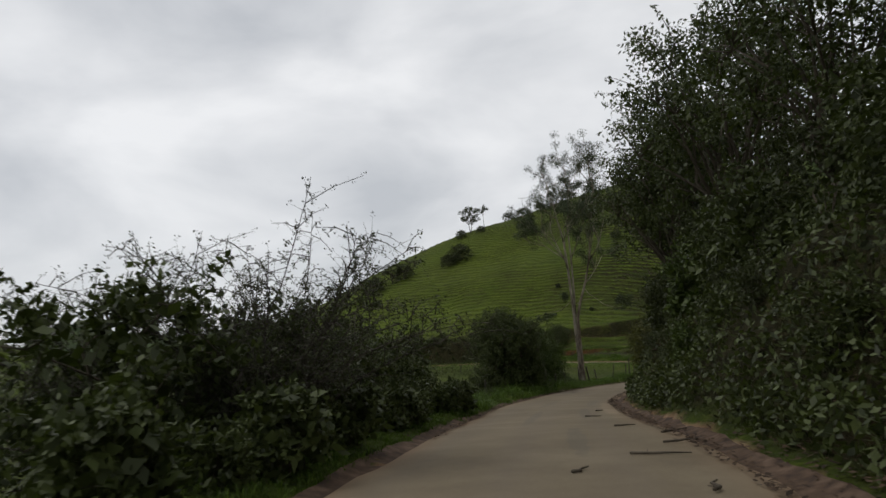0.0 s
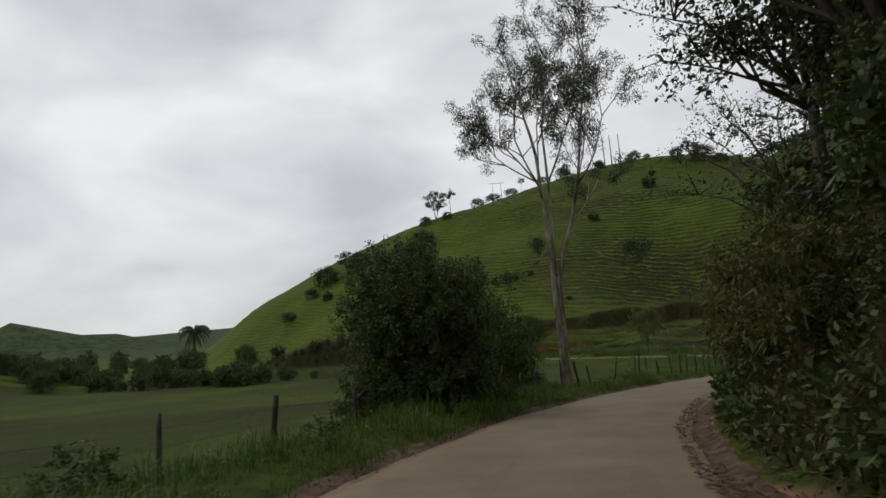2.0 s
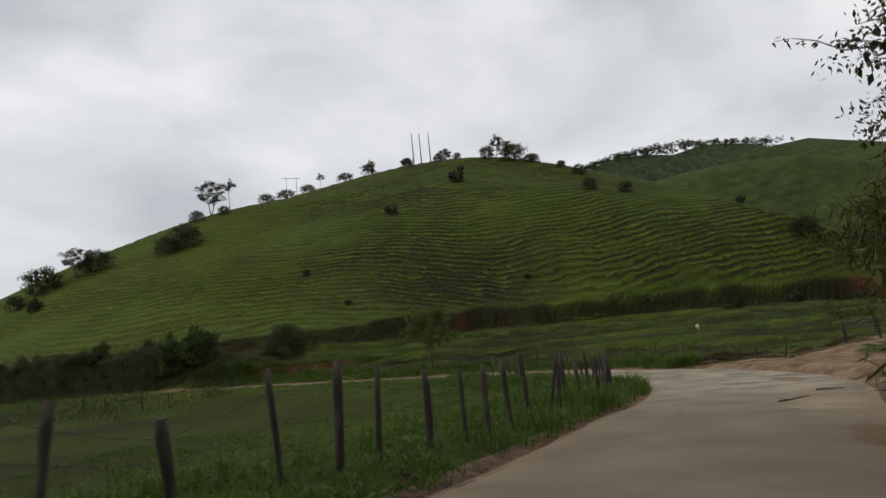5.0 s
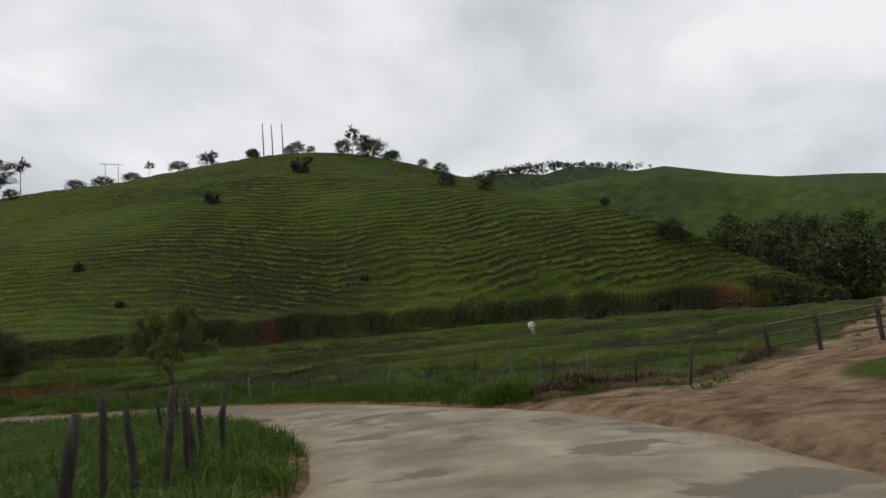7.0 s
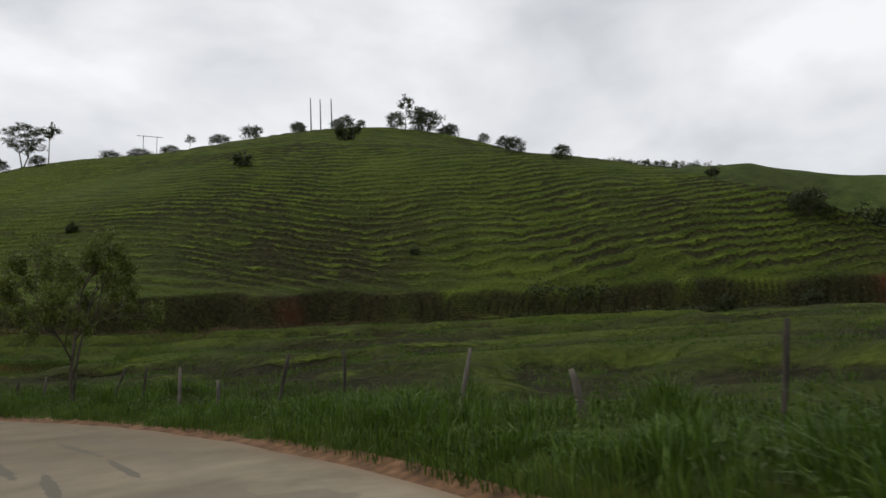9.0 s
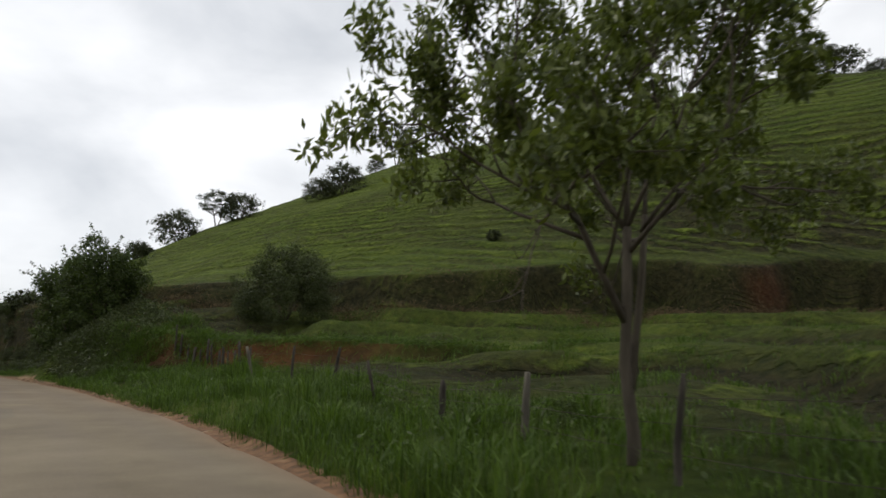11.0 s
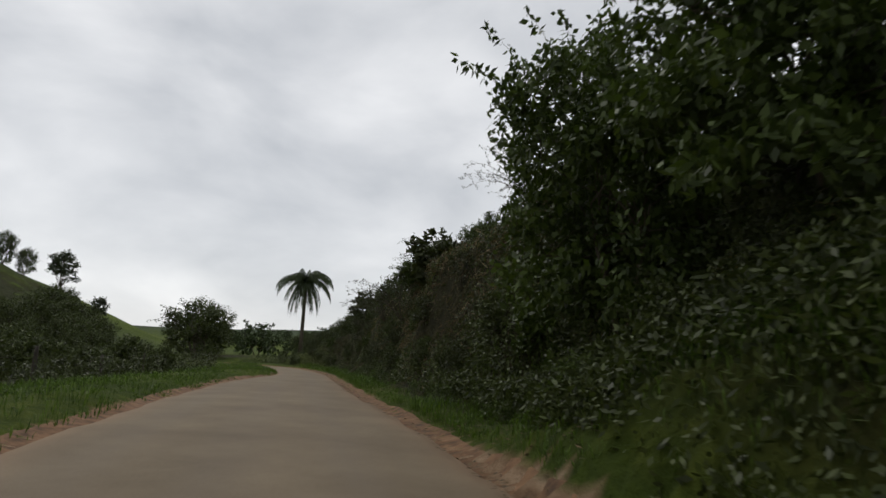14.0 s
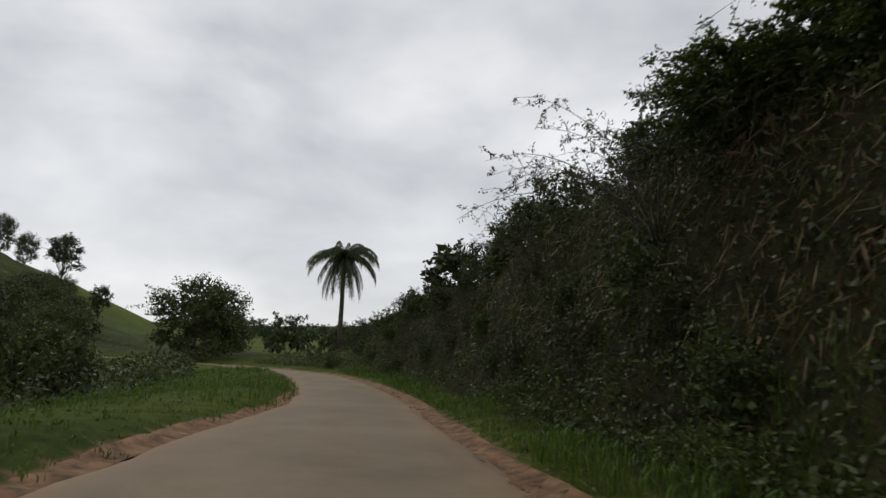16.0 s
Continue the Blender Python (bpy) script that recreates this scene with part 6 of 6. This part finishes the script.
for tx, ty in ((45.6, 82.5), (48.9, 83.6), (47.4, 81.4), (51.5, 84.0), (44.6, 80.2), (53.0, 81.6)):
    blades("grass_patch", "small tuft of grass in the trodden dirt", gr, gr.normal(tx, 0.5, 40), gr.normal(ty, 0.22, 40), 0.12, 0.02, M_GRASS, tuft=6)


# ---- undergrowth on the banks ----
def undergrowth(name, label, rng, x, y, top, leaf, mat, droop=0.2):
    z = land(x, y)[0] + top * rng.uniform(0, 1, len(x)) ** 1.3
    ob = leaf_part(name, rng, np.stack([x, y, z], 1), leaf[0], leaf[1], mat, None, label, droop)
    ob["category"], ob["kind"] = "undergrowth", "stuff"
    return ob


ug = np.random.default_rng(29)
undergrowth("undergrowth", "dark tangled weeds covering the earth bank", ug, *verge_points(ug, 52000, 0.0, 5.7, 1, 0.5, 5.0), 0.8, (0.17, 0.08), M_SHRUB)
undergrowth("undergrowth", "dark tangled weeds covering the long bank", ug, *verge_points(ug, 56000, 13.8, 20, 1, 1.7, 7.0), 0.4, (0.13, 0.055), M_SHRUB)
undergrowth("undergrowth", "thick dark weeds at the foot of the long bank", ug, *verge_points(ug, 34000, 13.85, 15.6, 1, 1.3, 5.0), 0.8, (0.13, 0.05), M_SHRUB)
undergrowth("undergrowth", "dark leafy weeds over the low mound before the bank", ug, *verge_points(ug, 30000, 13.75, 14.75, 1, 0.7, 5.0), 0.5, (0.12, 0.05), M_SHRUB)
undergrowth("undergrowth", "dark creepers covering the steep bank", ug, *verge_points(ug, 40000, 14.9, 17.4, 1, 1.5, 5.5), 0.35, (0.10, 0.05), M_SHRUB, 0.6)
undergrowth("hanging_grass", "dry grass hanging down the bank", ug, *verge_points(ug, 9000, 13.7, 18, 1, 2.6, 6.0), 0.45, (0.55, 0.016), M_DRY, 1.6)
undergrowth("hanging_grass", "long drooping grass at the end of the bank", ug, *verge_points(ug, 6000, 4.5, 5.6, 1, 0.9, 3.0), 2.4, (0.7, 0.024), M_GRASS, 1.4)
# leafy weeds among the verge grass
for wk0, wk1, wside, wo0, wo1, wn_, wtop in ((9.0, 14.2, 1, 0.7, 6.0, 26000, 0.42), (2.0, 6.0, -1, 0.6, 3.2, 5000, 0.25), (10.5, 18.5, -1, 1.0, 6.0, 9000, 0.24)):
    wx, wy = verge_points(ug, wn_, wk0, wk1, wside, wo0, wo1)
    leafy_spot = lattice(wx / 1.5, wy / 1.5, 91) + 0.4 * lattice(wx / 0.6, wy / 0.6, 92) > 0.12
    undergrowth("verge_weeds", "dark leafy weeds growing through the verge grass", ug, wx[leafy_spot], wy[leafy_spot], wtop, (0.10, 0.036), M_BROAD, -0.3)
# thick scrub hiding the higher end of the cut bank
lx_, ly_ = verge_points(ug, 44000, 12.8, 19.5, -1, 4.2, 15.0)
thick = lattice(lx_ / 3.4, ly_ / 3.4, 63) + 0.5 * lattice(lx_ / 1.1, ly_ / 1.1, 64) > ug.uniform(-0.7, 0.5, len(lx_))
undergrowth("scrub", "dark brown-green scrub behind the grass verge", ug, lx_[thick], ly_[thick], 1.15, (0.19, 0.07), M_OLIVE)
cx = ug.uniform(76, 132, 26000)
cy = np.interp(cx, np.array(UPPER_SCARP)[:, 0], np.array(UPPER_SCARP)[:, 1]) + ug.normal(-0.3, 0.9, len(cx))
east = step01(104, 116, cx)
keep = (lattice(cx / 3.0, cy / 3.0, 61) > ug.uniform(-0.3, 1.0, len(cx)) - 0.8 * east) & (np.abs(cx - 117) > 2.2)
undergrowth("scrub", "dark brown-green scrub on the cut bank", ug, cx[keep], cy[keep], (0.45 + 1.1 * east)[keep], (0.34, 0.16), M_OLIVE)
# weeds on the shaded face of the upper cut and grass hanging over the lower one
fx = ug.uniform(-6, 60, 15000)
fy = np.interp(fx, np.array(UPPER_SCARP)[:, 0], np.array(UPPER_SCARP)[:, 1]) + ug.normal(-0.6, 0.6, len(fx))
undergrowth("undergrowth", "dark weeds and roots on the upper cut", ug, fx, fy, 0.45, (0.34, 0.03), M_STRAW, 1.2)
lx = ug.uniform(9, 42, 9000)
ly = np.interp(lx, np.array(LOWER_SCARP)[:, 0], np.array(LOWER_SCARP)[:, 1]) + ug.normal(0.75, 0.25, len(lx))
undergrowth("hanging_grass", "grass hanging over the red cut bank", ug, lx, ly, 0.25, (0.42, 0.03), M_GRASS, 1.0)
sx = ug.uniform(8, 112, 15000)
su = np.array(UPPER_SCARP)
sy = np.interp(sx, su[:, 0], su[:, 1]) + ug.normal(-0.2, 0.5, len(sx))
tufted = lattice(sx / 2.6, sy / 2.6, 66) > ug.uniform(-0.7, 0.9, len(sx)) * step01(50, 75, sx)
undergrowth("scarp_grass", "dry hanging grass and roots on the cut bank", ug, sx[tufted], sy[tufted], 0.30, (0.5, 0.03), M_STRAW, 1.3)


# ---- dead leaves along the edges of the road ----
def litter(name, label, rng, x, y, size, mat):
    k, o = nearest_station(x, y)
    z = np.maximum(land(x, y)[0] + 0.015, np.where((o < np.interp(k, *EDGE_R)) & (o > -np.interp(k, *EDGE_L)), road_height(k) + 0.045, -99))
    n = len(x)
    a = rng.uniform(0, 2 * math.pi, n)
    d = np.stack([np.cos(a), np.sin(a), rng.uniform(-0.1, 0.35, n)], 1)
    w = np.stack([-np.sin(a), np.cos(a), rng.uniform(-0.2, 0.2, n)], 1)
    s = (size * rng.uniform(0.5, 1.3, n))[:, None]
    p = np.stack([x, y, z], 1)
    v = np.stack([p, p + d * s * 0.5 + w * s * 0.25, p + d * s, p + d * s * 0.5 - w * s * 0.25], 1).reshape(-1, 3)
    return tagged(mesh_object(name, v, np.arange(4 * n).reshape(n, 4), mat, smooth=False), label, "leaf litter", kind="stuff")


litter("leaf_litter", "dead brown leaves along the foot of the bank", ug, *verge_points(ug, 20000, 0.2, 5.7, 1, -0.35, 2.6), 0.11, M_LITTER)
litter("leaf_litter", "dead brown leaves along the field edge", ug, *verge_points(ug, 6000, 1.2, 5.8, -1, -0.3, 0.6), 0.10, M_LITTER)
litter("leaf_litter", "dead leaves and clods along the far bank", ug, *verge_points(ug, 5000, 12.5, 18, 1, -0.25, 0.8), 0.09, M_STRAW)
litter("gravel", "loose stones on the dirt by the farm track", ug, *verge_points(ug, 7000, 6.6, 8.8, 1, -0.5, 6.0), 0.06, M_RUT)


# ---- fallen twigs on the road ----
def twig(k, off, length, turn):
    ob = thing("fallen_twig", "dead twig lying on the road", "twig", group="twigs on the road")
    x, y, _ = along(k, off)
    z = float(road_height(k)) + 0.055
    rng = np.random.default_rng(int(k * 100))
    d = Vector((math.cos(turn), math.sin(turn), 0))
    w = Wood()
    pts = [Vector((x, y, z)) + d * length * u + Vector((rng.normal(0, 0.03), rng.normal(0, 0.03), -0.012 * u)) for u in (0, 0.35, 0.7, 1)]
    w.tube(pts, [0.022, 0.02, 0.016, 0.008], 5)
    w.part("stick", M_BARK, ob)
    w = Wood()
    w.tube([pts[1], pts[1] + Vector((-d.y, d.x, 0.05)) * length * 0.3], [0.012, 0.005], 4)
    w.part("side_shoot", M_BARK, ob)
    return ob


for tk, to, tl, tt in ((0.85, 0.9, 0.9, -0.3), (0.95, 1.6, 0.6, 0.2), (0.72, 0.1, 0.35, 0.9), (1.3, 1.1, 0.5, 0.1), (1.7, 0.6, 0.4, -0.2), (1.1, 1.8, 0.7, 0.5), (2.0, 0.9, 0.3, 0.3), (0.6, 1.5, 0.4, 1.2), (6.5, 0.6, 1.2, 0.2), (6.8, 1.7, 0.7, -0.4)):
    twig(tk, to, tl, tt)
